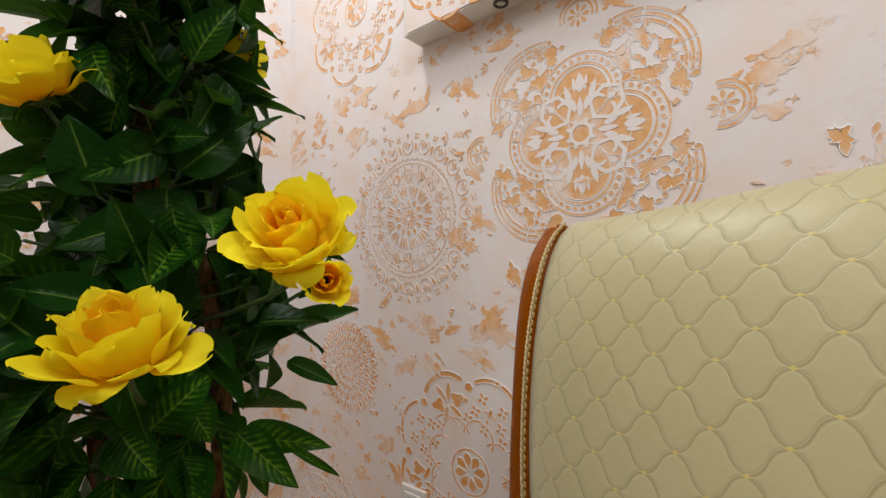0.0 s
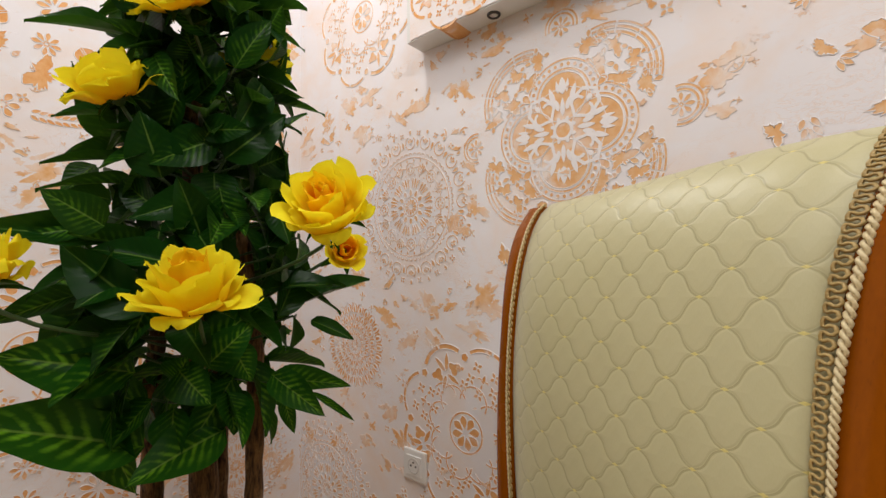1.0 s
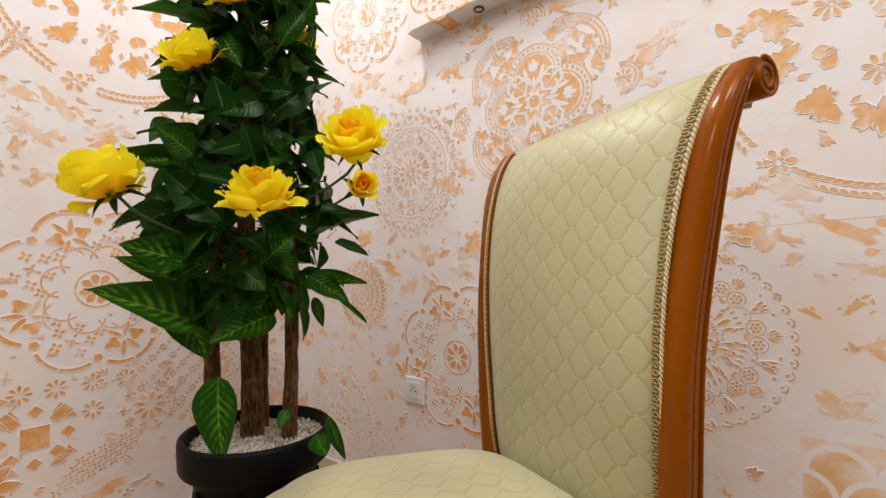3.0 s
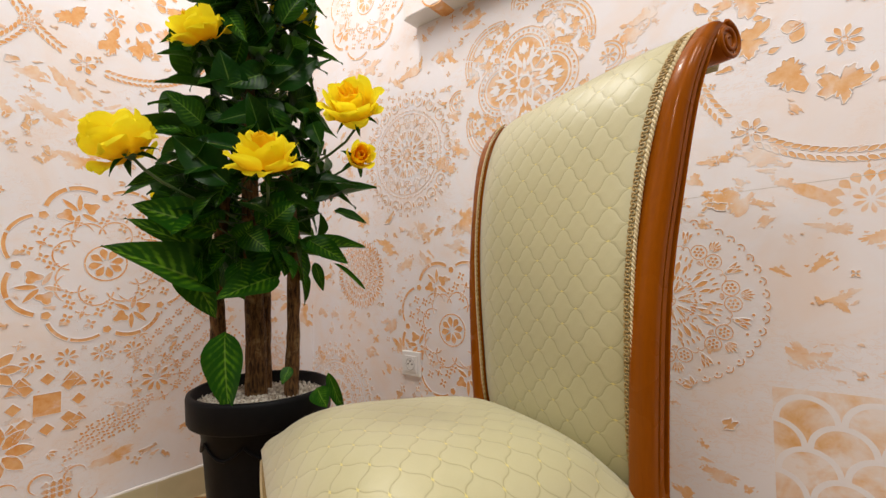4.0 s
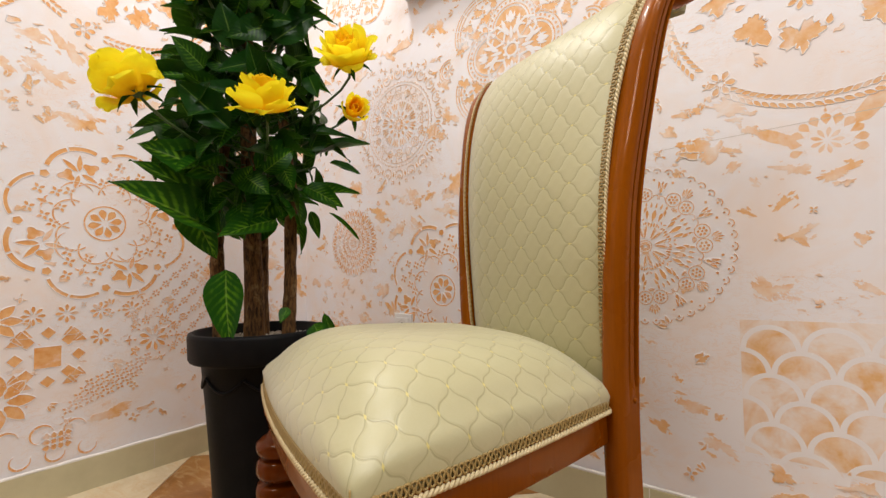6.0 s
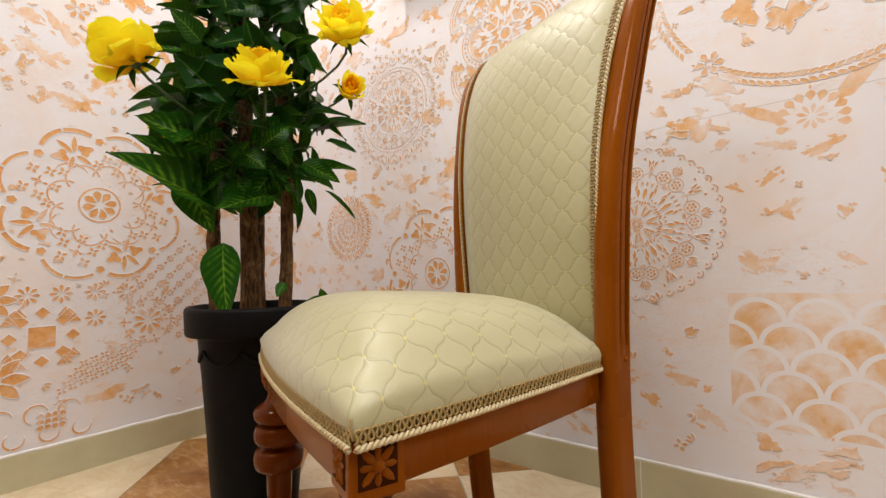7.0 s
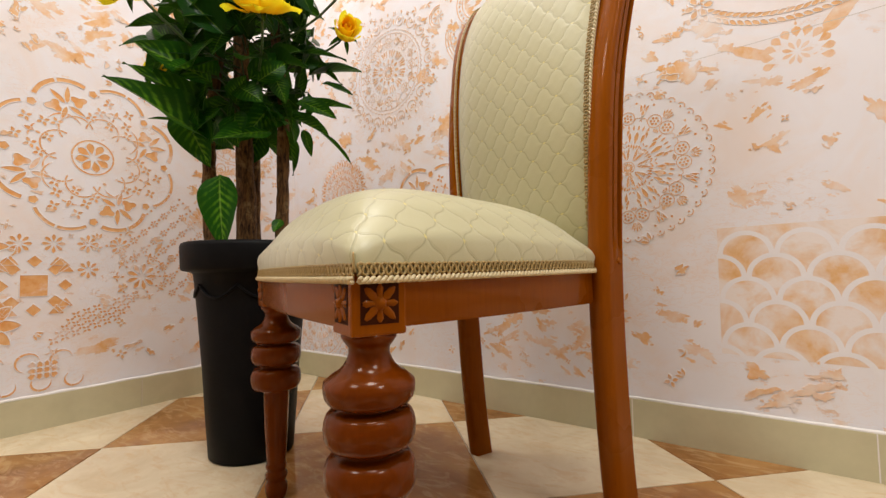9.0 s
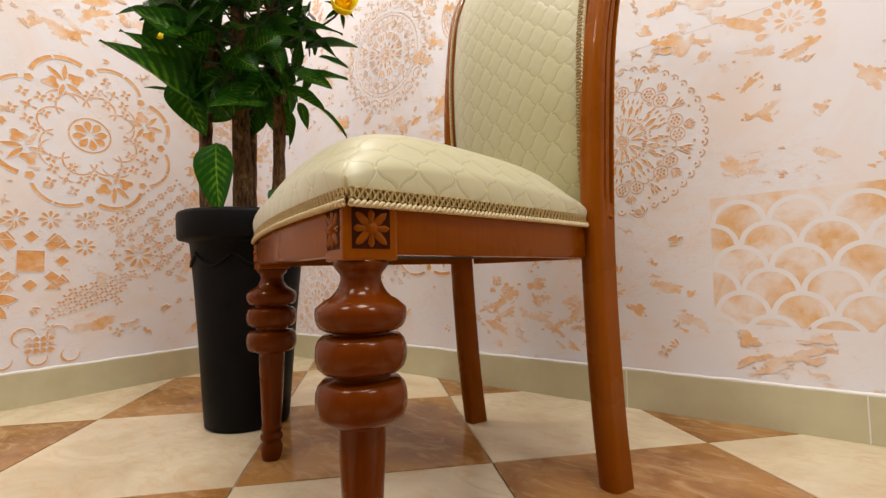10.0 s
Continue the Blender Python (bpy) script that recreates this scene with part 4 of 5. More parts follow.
# ---- stencilled relief on the walls ----
class Stencil:
    """Collects flat shapes in a wall's plane (along, up) and links them as thin relief on it."""

    def __init__(self, seed=1):
        self.items = []
        self.rnd = random.Random(seed)

    def add(self, pts, lift=0.0016):
        self.items.append((pts, lift))

    def petal(self, c, ang, r0, r1, w, lift=0.0016, tip=0.0):
        """A teardrop from r0 to r1 along ang; tip > 0: pointed outside."""
        pts = []
        n = 7
        for side in (1, -1):
            for k in range(n + 1):
                f = k / n if side > 0 else 1 - k / n
                half = w / 2 * math.sin(math.pi * f ** (1.5 if tip == 0 else 0.8)) ** 0.8
                if side < 0 and k in (0, n):
                    continue
                r = r0 + (r1 - r0) * f
                pts.append((c[0] + r * math.cos(ang) - side * half * math.sin(ang), c[1] + r * math.sin(ang) + side * half * math.cos(ang)))
        self.add(pts, lift)

    def dot(self, c, r, n=8, lift=0.0016):
        self.add([(c[0] + r * math.cos(2 * math.pi * k / n), c[1] + r * math.sin(2 * math.pi * k / n)) for k in range(n)], lift)

    def arc(self, c, r, a0, a1, w, lift=0.0016, taper=False):
        n = max(4, int(abs(a1 - a0) * r / 0.006))
        outer, inner = [], []
        for k in range(n + 1):
            a = a0 + (a1 - a0) * k / n
            h = w / 2 * (math.sin(math.pi * (k + 0.3) / (n + 0.6)) if taper else 1.0)
            outer.append((c[0] + (r + h) * math.cos(a), c[1] + (r + h) * math.sin(a)))
            inner.append((c[0] + (r - h) * math.cos(a), c[1] + (r - h) * math.sin(a)))
        parts = max(1, math.ceil(abs(a1 - a0) / 3.3))
        cut = [n * k // parts for k in range(parts + 1)]
        for p, q in zip(cut, cut[1:]):
            self.add(inner[p:q + 1] + outer[p:q + 1][::-1], lift)

    def ring(self, c, r, w, lift=0.0016):
        self.arc(c, r, 0, 2 * math.pi, w, lift)

    def flower(self, c, s, petals, rot=0.0, lift=0.0016):
        for k in range(petals):
            self.petal(c, rot + 2 * math.pi * k / petals, s * 0.22, s, s * 2.6 / petals if petals > 4 else s * 0.55, lift)

    def small_cross(self, c, s, rot=0.0):
        for k in range(4):
            self.petal(c, rot + math.pi / 4 + k * math.pi / 2, s * 0.18, s, s * 0.5, tip=1)

    def lily(self, c, ang, s):
        self.petal(c, ang, 0.0, s, s * 0.4, tip=1)
        for d in (-1, 1):
            self.arc((c[0] + s * 0.42 * math.cos(ang + d * 1.57), c[1] + s * 0.42 * math.sin(ang + d * 1.57)), s * 0.42, ang - d * 1.57, ang + d * 0.9, s * 0.2, taper=True)
        self.petal(c, ang + math.pi, 0.0, s * 0.55, s * 0.25)

    def bloom(self, c, ang, s):
        """The large split-petal flower of the rosettes."""
        for side in (1, -1):
            d = ang + side * 1.45
            # three-lobed petal drawn as one outline
            pts = []
            for k in range(30):
                a = TAU * k / 30
                r = s * (0.30 + 0.085 * math.cos(3 * a))
                pts.append((c[0] + s * 0.62 * math.cos(d) + r * math.cos(d + a) * 1.15, c[1] + s * 0.62 * math.sin(d) + r * math.sin(d + a)))
            self.add(pts)
            self.petal(c, ang + side * 0.42, s * 0.12, s * 1.1, s * 0.26, tip=1)
            self.petal(c, ang + side * 2.5, s * 0.12, s * 1.0, s * 0.24, tip=1)

    def blob(self, c, r, stretch=1.0, rot=0.0):
        n = 64
        ph = [self.rnd.uniform(0, 6) for _ in range(4)]
        pts = []
        for k in range(n):
            a = 2 * math.pi * k / n
            q = r * (1 + 0.28 * math.sin(2 * a + ph[0]) + 0.20 * math.sin(3 * a + ph[1]) + 0.14 * math.sin(5 * a + ph[2]) + 0.16 * math.sin(9 * a + ph[3]) * math.sin(4 * a + ph[1]) + self.rnd.uniform(-0.20, 0.20))
            x, y = q * math.cos(a) * stretch, q * math.sin(a)
            pts.append((c[0] + x * math.cos(rot) - y * math.sin(rot), c[1] + x * math.sin(rot) + y * math.cos(rot)))
        self.add(pts, 0.0011)

    def splashes(self, a0, a1, b0, b1, count, size, keep_out=()):
        for _ in range(int(count * 1.5)):
            c = (self.rnd.uniform(a0, a1), self.rnd.uniform(b0, b1))
            if any(math.hypot(c[0] - o[0], c[1] - o[1]) < o[2] for o in keep_out):
                continue
            r = size * self.rnd.uniform(0.22, 0.95)
            rot = self.rnd.uniform(-0.9, 0.9)
            self.blob(c, r, self.rnd.uniform(1.0, 3.0), rot)
            for _ in range(self.rnd.randint(3, 8)):
                self.blob((c[0] + self.rnd.uniform(-2.6, 2.6) * r, c[1] + self.rnd.uniform(-2, 2) * r), r * self.rnd.uniform(0.12, 0.4), self.rnd.uniform(1, 2.6), rot)

    def fragments(self, a0, a1, b0, b1, count, keep_out=()):
        """Worn scraps of stencilled leaves, crosses and scrolls."""
        for _ in range(count):
            c = (self.rnd.uniform(a0, a1), self.rnd.uniform(b0, b1))
            if any(math.hypot(c[0] - o[0], c[1] - o[1]) < o[2] for o in keep_out):
                continue
            s = self.rnd.uniform(0.010, 0.022)
            ang = self.rnd.uniform(0, TAU)
            kind = self.rnd.randint(0, 4)
            if kind == 0:
                self.small_cross(c, s * 0.8, ang)
            elif kind == 1:
                self.lily(c, ang, s)
            elif kind == 2:
                self.arc(c, s, ang, ang + self.rnd.uniform(1.2, 2.8), s * 0.28, taper=True)
                self.petal(c, ang + 1.0, 0.0, s * 0.8, s * 0.4)
            elif kind == 3:
                for d in (-0.6, 0.0, 0.6)[:self.rnd.randint(2, 3)]:
                    self.petal(c, ang + d, s * 0.2, s * 1.2, s * 0.4, tip=1)
            else:
                self.blob(c, s * 0.6, self.rnd.uniform(1.0, 2.4), ang)

    def link(self, name, wall, material, label, lips=True, depth=0.28):
        back = wall is wall_back

        def on(a, b, h):
            return (a, WALL_Y - h, b) if back else (WALL_X + h, a, b)

        verts, faces = [], []
        lip_verts, lip_faces = [], []
        for i, (pts, lift) in enumerate(self.items):
            lift = lift * depth + 0.0000012 * i
            base, n = len(verts), len(pts)
            for h in (lift, -0.0005):
                verts += [on(a, b, h) for a, b in pts]
            faces.append(tuple(range(base, base + n)))
            for k in range(n):
                m = (k + 1) % n
                faces.append((base + k, base + n + k, base + n + m, base + m))
            if not lips:
                continue
            area = 0.5 * sum(pts[k][0] * pts[(k + 1) % n][1] - pts[(k + 1) % n][0] * pts[k][1] for k in range(n))
            around = sum((Vector(pts[k]) - Vector(pts[k - 1])).length for k in range(n))
            reach = min(0.0026, 0.75 * abs(area) / around)
            turn = 1 if area > 0 else -1
            base = len(lip_verts)
            for k in range(n):
                a, b, c = Vector(pts[k - 1]), Vector(pts[k]), Vector(pts[(k + 1) % n])
                t = c - a
                t = t.normalized() if t.length > 1e-9 else Vector((1, 0))
                nrm = Vector((t.y, -t.x)) * turn
                for off, h in ((-0.10, lift - 0.0002), (0.28, lift + reach * 0.42), (0.55, lift + reach * 0.34), (1.0, -0.0004)):
                    q = b + nrm * reach * off
                    lip_verts.append(on(q.x, q.y, h))
            for k in range(n):
                m = (k + 1) % n
                for r in range(3):
                    lip_faces.append((base + 4 * k + r, base + 4 * m + r, base + 4 * m + r + 1, base + 4 * k + r + 1))
        ob = put(name, mesh_of(name, verts, faces, material), wall, label)
        if lips:
            put("plaster_lip", mesh_of("plaster_lip", lip_verts, lip_faces, RAISED, smooth=True), ob, "raised plaster edge left by the stencil")
        return ob


TAU = 2 * math.pi


def rosette(st, c, s=1.0, rot=0.0):
    """Wheel rosette: ringed eight-petal wheel, four split blooms and a lobed outline."""
    for k in range(8):
        a = rot + TAU * k / 8
        st.petal(c, a + 0.12, 0.010 * s, 0.046 * s, 0.021 * s)
    st.ring(c, 0.0535 * s, 0.0045 * s)
    for k in range(8):
        a = rot + TAU * k / 8 + TAU / 16
        o = (c[0] + 0.088 * s * math.cos(a), c[1] + 0.088 * s * math.sin(a))
        st.arc(o, 0.043 * s, a - 1.75, a + 1.75, 0.0042 * s)
    for k in range(4):
        a = rot + 0.30 + TAU * k / 4
        st.bloom((c[0] + 0.165 * s * math.cos(a), c[1] + 0.165 * s * math.sin(a)), a, 0.052 * s)
        st.arc((c[0] + 0.105 * s * math.cos(a + 0.34), c[1] + 0.105 * s * math.sin(a + 0.34)), 0.045 * s, a - 1.5, a + 0.6, 0.006 * s, taper=True)
        d = a + TAU / 8
        for r, off in ((0.118, 0.0), (0.150, -0.26), (0.150, 0.26), (0.186, -0.16), (0.186, 0.16), (0.128, 0.42), (0.128, -0.42)):
            st.small_cross((c[0] + r * s * math.cos(d + off), c[1] + r * s * math.sin(d + off)), 0.0165 * s, d)
        st.lily((c[0] + 0.150 * s * math.cos(d), c[1] + 0.150 * s * math.sin(d)), d, 0.026 * s)
        for e in (-0.40, 0.40):
            q = a + e
            st.dot((c[0] + 0.203 * s * math.cos(q), c[1] + 0.203 * s * math.sin(q)), 0.012 * s, 5)
    for k in range(8):
        a = rot + 0.30 + TAU * k / 8
        o = (c[0] + 0.155 * s * math.cos(a), c[1] + 0.155 * s * math.sin(a))
        w = 0.0085 if k % 2 else 0.0115
        st.arc(o, 0.084 * s, a - 0.88, a - 0.05, w * s)
        st.arc(o, 0.084 * s, a + 0.02, a + 0.88, w * s)


def mandala(st, c, R, rot=0.0, rings=True):
    """Round lace mandala of many small petals."""
    u = R / 0.22
    for k in range(12):
        st.petal(c, rot + TAU * k / 12, 0.006 * u, 0.023 * u, 0.008 * u)
    st.ring(c, 0.027 * u, 0.0022 * u)
    for k in range(12):
        a = rot + TAU * k / 12
        st.petal(c, a, 0.031 * u, 0.050 * u, 0.0105 * u, tip=1)
        for d in (-0.13, 0, 0.13):
            st.petal(c, a + TAU / 24 + d, 0.050 * u, (0.084 - 6 * d * d * 0.02) * u, 0.0068 * u)
        for d in (-0.09, 0.09):
            st.petal(c, a + d, 0.060 * u, 0.082 * u, 0.0052 * u)
    n = 16
    for k in range(n):
        a = rot + TAU * k / n
        o = (c[0] + 0.108 * u * math.cos(a), c[1] + 0.108 * u * math.sin(a))
        if k % 2:
            for d in (-0.6, -0.3, 0.0, 0.3, 0.6):
                st.petal((c[0] + 0.092 * u * math.cos(a), c[1] + 0.092 * u * math.sin(a)), a + d, 0.004 * u, (0.036 - 0.012 * abs(d)) * u, 0.0075 * u)
        else:
            st.ring(o, 0.0165 * u, 0.0024 * u)
            st.flower(o, 0.0115 * u, 5, a)
        st.arc((c[0] + 0.100 * u * math.cos(a + TAU / n / 2), c[1] + 0.100 * u * math.sin(a + TAU / n / 2)), 0.0125 * u, a - 1.0, a + 1.5, 0.0026 * u)
    st.ring(c, 0.139 * u, 0.0022 * u)
    for k in range(32):
        a = rot + TAU * k / 32
        st.dot((c[0] + 0.0905 * u * math.cos(a), c[1] + 0.0905 * u * math.sin(a)), 0.0022 * u, 6)
        st.petal(c, a + TAU / 64, 0.124 * u, 0.136 * u, 0.0062 * u)
    if rings:
        m = 56
        for k in range(m):
            a = rot + TAU * k / m
            st.arc((c[0] + 0.147 * u * math.cos(a), c[1] + 0.147 * u * math.sin(a)), 0.0058 * u, a - 1.6, a + 1.6, 0.0024 * u)
        m = 20
        for k in range(m):
            a = rot + TAU * k / m
            o = (c[0] + 0.182 * u * math.cos(a), c[1] + 0.182 * u * math.sin(a))
            st.arc(o, 0.018 * u, a + 0.5, a + 5.6, 0.0027 * u)
            for d in (-0.9, 0.0, 0.9):
                st.petal(o, a + d, -0.006 * u, 0.013 * u, 0.0068 * u)
            st.petal(o, a, 0.022 * u, 0.036 * u, 0.008 * u)
            b = a + TAU / m / 2
            st.small_cross((c[0] + 0.208 * u * math.cos(b), c[1] + 0.208 * u * math.sin(b)), 0.0095 * u, b)
            st.petal((c[0] + 0.172 * u * math.cos(b), c[1] + 0.172 * u * math.sin(b)), b, -0.004 * u, 0.018 * u, 0.009 * u)


def folk_mandala(st, c, R, rot=0.0):
    """Fine folk lace: leaf star, paired berry rings with fans and tulips, scalloped edge."""
    u = R / 0.205

    def at(r, a):
        return (c[0] + r * u * math.cos(a), c[1] + r * u * math.sin(a))

    st.ring(c, 0.0155 * u, 0.0018 * u)
    for k in range(12):
        st.petal(c, rot + TAU * k / 12, 0.003 * u, 0.013 * u, 0.0045 * u)
    for k in range(8):
        a = rot + TAU * k / 8
        # feathered leaf
        for e in (-1, 1):
            st.petal(at(0.020, a), a + e * 0.30, 0.0, 0.036 * u, 0.0062 * u, tip=1)
            for j in range(4):
                st.petal(at(0.030 + 0.011 * j, a), a + e * 0.75, 0.001 * u, 0.011 * u, 0.0036 * u)
        for d, r0, r1, w in ((0.0, 0.060, 0.095, 0.010), (0.20, 0.066, 0.092, 0.0075), (-0.20, 0.066, 0.092, 0.0075)):
            st.petal(c, a + TAU / 16 + d, r0 * u, r1 * u, w * u)
        for e in (-1, 1):
            st.petal(at(0.084, a + e * 0.10), a + e * 0.5, 0.0, 0.019 * u, 0.0065 * u)
        for j in range(5):
            w = a + TAU / 16 + (j - 2) * 0.115
            st.petal(c, w, (0.046 + 0.004 * abs(j - 2)) * u, 0.062 * u, 0.0050 * u)
            st.petal(at(0.104, w), w, -0.006 * u, 0.008 * u, 0.0048 * u, tip=1)
        # berry rings in pairs
        for e in (-1, 1):
            o = at(0.130, a + e * 0.135)
            st.ring(o, 0.0165 * u, 0.0019 * u)
            for j in range(6):
                w = a + TAU * j / 6
                st.dot((o[0] + 0.0082 * u * math.cos(w), o[1] + 0.0082 * u * math.sin(w)), 0.0033 * u, 7)
            st.dot(o, 0.0028 * u, 6)
        for d in (-0.55, -0.28, 0.0, 0.28, 0.55):
            st.petal(at(0.142, a), a + d, 0.004 * u, (0.030 - 0.010 * abs(d)) * u, 0.0058 * u, tip=1)
            st.petal(at(0.118, a), a + math.pi + d, 0.002 * u, 0.013 * u, 0.0040 * u)
        # tulip between the pairs
        b = a + TAU / 16
        o = at(0.142, b)
        st.petal(o, b, -0.010 * u, 0.026 * u, 0.0085 * u, tip=1)
        for e in (-1, 1):
            st.petal(o, b + e * 0.42, -0.008 * u, 0.026 * u, 0.0085 * u, tip=1)
            st.arc(at(0.122, b + e * 0.055), 0.0090 * u, b - 1.6, b + 1.6, 0.0017 * u)
            st.dot(at(0.168, b + e * 0.13), 0.0032 * u, 6)
    m = 44
    for k in range(m):
        a = rot + TAU * k / m
        st.arc(at(0.187, a), 0.0092 * u, a - 1.35, a + 1.35, 0.0022 * u)
        st.dot(at(0.186, a), 0.0026 * u, 6)


def medallion(white, ochre, c, R):
    """Large quatrefoil medallion: raised plaster lines and petals over an ochre ground."""
    u = R / 0.28

    def at(r, a, o=None):
        o = o or c
        return (o[0] + r * u * math.cos(a), o[1] + r * u * math.sin(a))

    ochre.dot(c, 0.100 * u, 32, 0.0006)
    for k in range(4):
        a = TAU * k / 4
        o = at(0.080, a)
        ochre.dot(o, 0.058 * u, 24, 0.0008)
        ochre.arc(o, 0.066 * u, a - 1.85, a + 1.85, 0.0045 * u)
        ochre.arc(o, 0.089 * u, a - 1.35, a + 1.35, 0.0040 * u)
        for j in range(15):
            ochre.dot(at(0.0775, a - 1.5 + 3.0 * j / 14, o), 0.0046 * u, 7)
        for d, r0, r1, w in ((0, 0.086, 0.128, 0.019), (0.30, 0.070, 0.112, 0.013), (-0.30, 0.070, 0.112, 0.013), (0.22, 0.048, 0.078, 0.012), (-0.22, 0.048, 0.078, 0.012), (0, 0.034, 0.078, 0.012), (0.12, 0.090, 0.122, 0.008), (-0.12, 0.090, 0.122, 0.008)):
            white.petal(c, a + d, r0 * u, r1 * u, w * u, 0.0044, tip=1)
        d = a + TAU / 8
        for e in (-1, 1):
            white.arc(at(0.0135, d + e * 1.57, at(0.066, d)), 0.0150 * u, d + e * 2.75, d - e * 0.25, 0.0065 * u, 0.0044)
            p = [(0.036, 0.0), (0.060, 0.036 * e), (0.100, 0.030 * e), (0.118, 0.0), (0.110, 0.0), (0.094, 0.023 * e), (0.062, 0.028 * e), (0.045, 0.0)]
            white.add([(c[0] + u * (x * math.cos(d) - y * math.sin(d)), c[1] + u * (x * math.sin(d) + y * math.cos(d))) for x, y in p], 0.0043)
        white.petal(c, d, 0.080 * u, 0.100 * u, 0.013 * u, 0.0044)
        ochre.petal(at(0.128, d), d, -0.010 * u, 0.020 * u, 0.018 * u)
        for e in (-1, 1):
            for off, r, size in ((0.20, 0.160, 0.017), (0.46, 0.196, 0.016), (0.14, 0.205, 0.014), (0.34, 0.222, 0.009)):
                q = d + e * off
                ochre.blob(at(r, q), size * u, 1.25, q + e)
                for t in (-1.3, 0.2, 1.6):
                    ochre.petal(at(r, q), q + t * e, size * 0.9 * u, size * 2.1 * u, size * 0.62 * u)
        big = at(0.138, d)
        for r, w in ((0.100, 0.0055), (0.1115, 0.0055), (0.122, 0.0040)):
            for g in range(4):
                a0 = d - 1.02 + 0.51 * g
                ochre.arc(big, r * u, a0 + 0.02, a0 + 0.49, w * u)
        fl = at(0.250, a)
        ochre.flower(fl, 0.025 * u, 8, a)
        for r in (0.031, 0.040):
            ochre.arc(fl, r * u, a - 1.8, a + 1.8, 0.0046 * u)
        ochre.ring(fl, 0.0042 * u, 0.003 * u)
    white.ring(c, 0.0215 * u, 0.0075 * u, 0.0044)
    for k in range(8):
        white.petal(c, TAU * (k + 0.5) / 8, 0.020 * u, 0.034 * u, 0.009 * u, 0.0044)


def lace_disc(st, c, R):
    """Small round lace of overlapping pointed leaves."""
    for ring, n, r0, r1 in ((0, 9, 0.04, 0.20), (1, 12, 0.20, 0.38), (2, 16, 0.36, 0.56), (3, 20, 0.54, 0.76), (4, 24, 0.74, 1.0)):
        for k in range(n):
            a = TAU * (k + 0.5 * (ring % 2)) / n
            wide = TAU * (r0 + r1) / 2 / n * R
            for e in (-1, 1):
                mid, base, tip = R * (r0 + r1) / 2, R * (r0 - 0.03), R * r1
                pts = [(base, e * wide * 0.10), (mid * 0.92, e * wide * 0.50), (mid * 1.06, e * wide * 0.46), (tip, 0.0), (mid * 1.06, e * wide * 0.27), (mid * 0.92, e * wide * 0.30)]
                st.add([(c[0] + x * math.cos(a) - y * math.sin(a), c[1] + x * math.sin(a) + y * math.cos(a)) for x, y in pts])
            st.petal(c, a, R * (r0 + 0.02), R * (r1 - 0.09), wide * 0.32, tip=1)


def laurel(st, c, r, a0, a1):
    n = int(abs(a1 - a0) * r / 0.0145)
    for k in range(n):
        a = a0 + (a1 - a0) * (k + 0.5) / n
        for e in (-1, 1):
            o = (c[0] + (r + e * 0.009) * math.cos(a), c[1] + (r + e * 0.009) * math.sin(a))
            st.petal(o, a + 1.57 - e * 0.45, -0.009, 0.010, 0.0085, tip=1)


def bouquet(st, c, r, seed):
    """Loose wreath of small blossoms and heart leaves."""
    rnd = random.Random(seed)
    st.flower(c, 0.036, 8)
    for k in range(7):
        a = TAU * k / 7 + rnd.uniform(-0.1, 0.1)
        p = (c[0] + r * 0.42 * math.cos(a), c[1] + r * 0.42 * math.sin(a))
        if k % 2:
            st.flower(p, 0.030, 8, a)
            st.ring(p, 0.006, 0.003)
        else:
            for e in (-1, 1):
                st.petal(p, a + e * 0.6, -0.004, 0.036, 0.026)
    for k in range(11):
        a = TAU * k / 11 + rnd.uniform(-0.1, 0.1)
        p = (c[0] + r * 0.76 * math.cos(a), c[1] + r * 0.76 * math.sin(a))
        st.blob(p, 0.026, 1.3, a)
        st.petal((c[0] + r * 0.62 * math.cos(a + 0.28), c[1] + r * 0.62 * math.sin(a + 0.28)), a, 0, 0.022, 0.012)


def fan_scales(ground, white, a0, a1, top, low):
    rows = int((top - low) / 0.052)
    ground.add([(a0, low + 0.02), (a0 + 0.002, top), (a1, top + 0.012), (a1, low)], 0.0008)
    pitch = 0.106
    for j in range(rows + 1):
        z = top - 0.062 - j * 0.052
        k0 = a0 + (0.055 if j % 2 == 0 else 0.002)
        for k in range(int((a1 - a0) / pitch) + 1):
            o = (k0 + k * pitch, z)
            hi_a = math.pi if o[0] - 0.05 > a0 - 0.01 else math.pi * 0.52
            white.arc(o, 0.0485, 0.0, hi_a, 0.0105, 0.0013)


# back wall
st = Stencil(1)
wh = Stencil(2)
medallion(wh, st, (-0.308, 1.322), 0.272)
st.link("stencil_medallion", wall_back, WASH_PALE, "raised quatrefoil medallion with ochre wash")
wh.link("medallion_relief", wall_back, RAISED, "white raised petals and hearts", False)
st = Stencil(3)
mandala(st, (-0.790, 1.190), 0.232)
st.link("stencil_mandala", wall_back, WASH_PALE, "round lace mandala in pale ochre")
st = Stencil(4)
folk_mandala(st, (0.055, 0.690), 0.205, 0.1)
st.items = [(pts, lift * 0.55) for pts, lift in st.items]
st.link("stencil_mandala", wall_back, WASH, "round lace mandala in ochre")
st = Stencil(5)
lace_disc(st, (-1.050, 0.757), 0.140)
st.link("stencil_lace_disc", wall_back, WASH, "small lace disc in ochre")
st = Stencil(6)
rosette(st, (-0.597, 0.570), 0.98, 0.1)
st.link("stencil_rosette", wall_back, WASH, "ochre wheel rosette with split blooms")
st = Stencil(7)
rosette(st, (-1.005, 1.850), 0.95, 0.2)
st.link("stencil_rosette", wall_back, WASH_PALE, "pale ochre wheel rosette with split blooms")
st = Stencil(8)
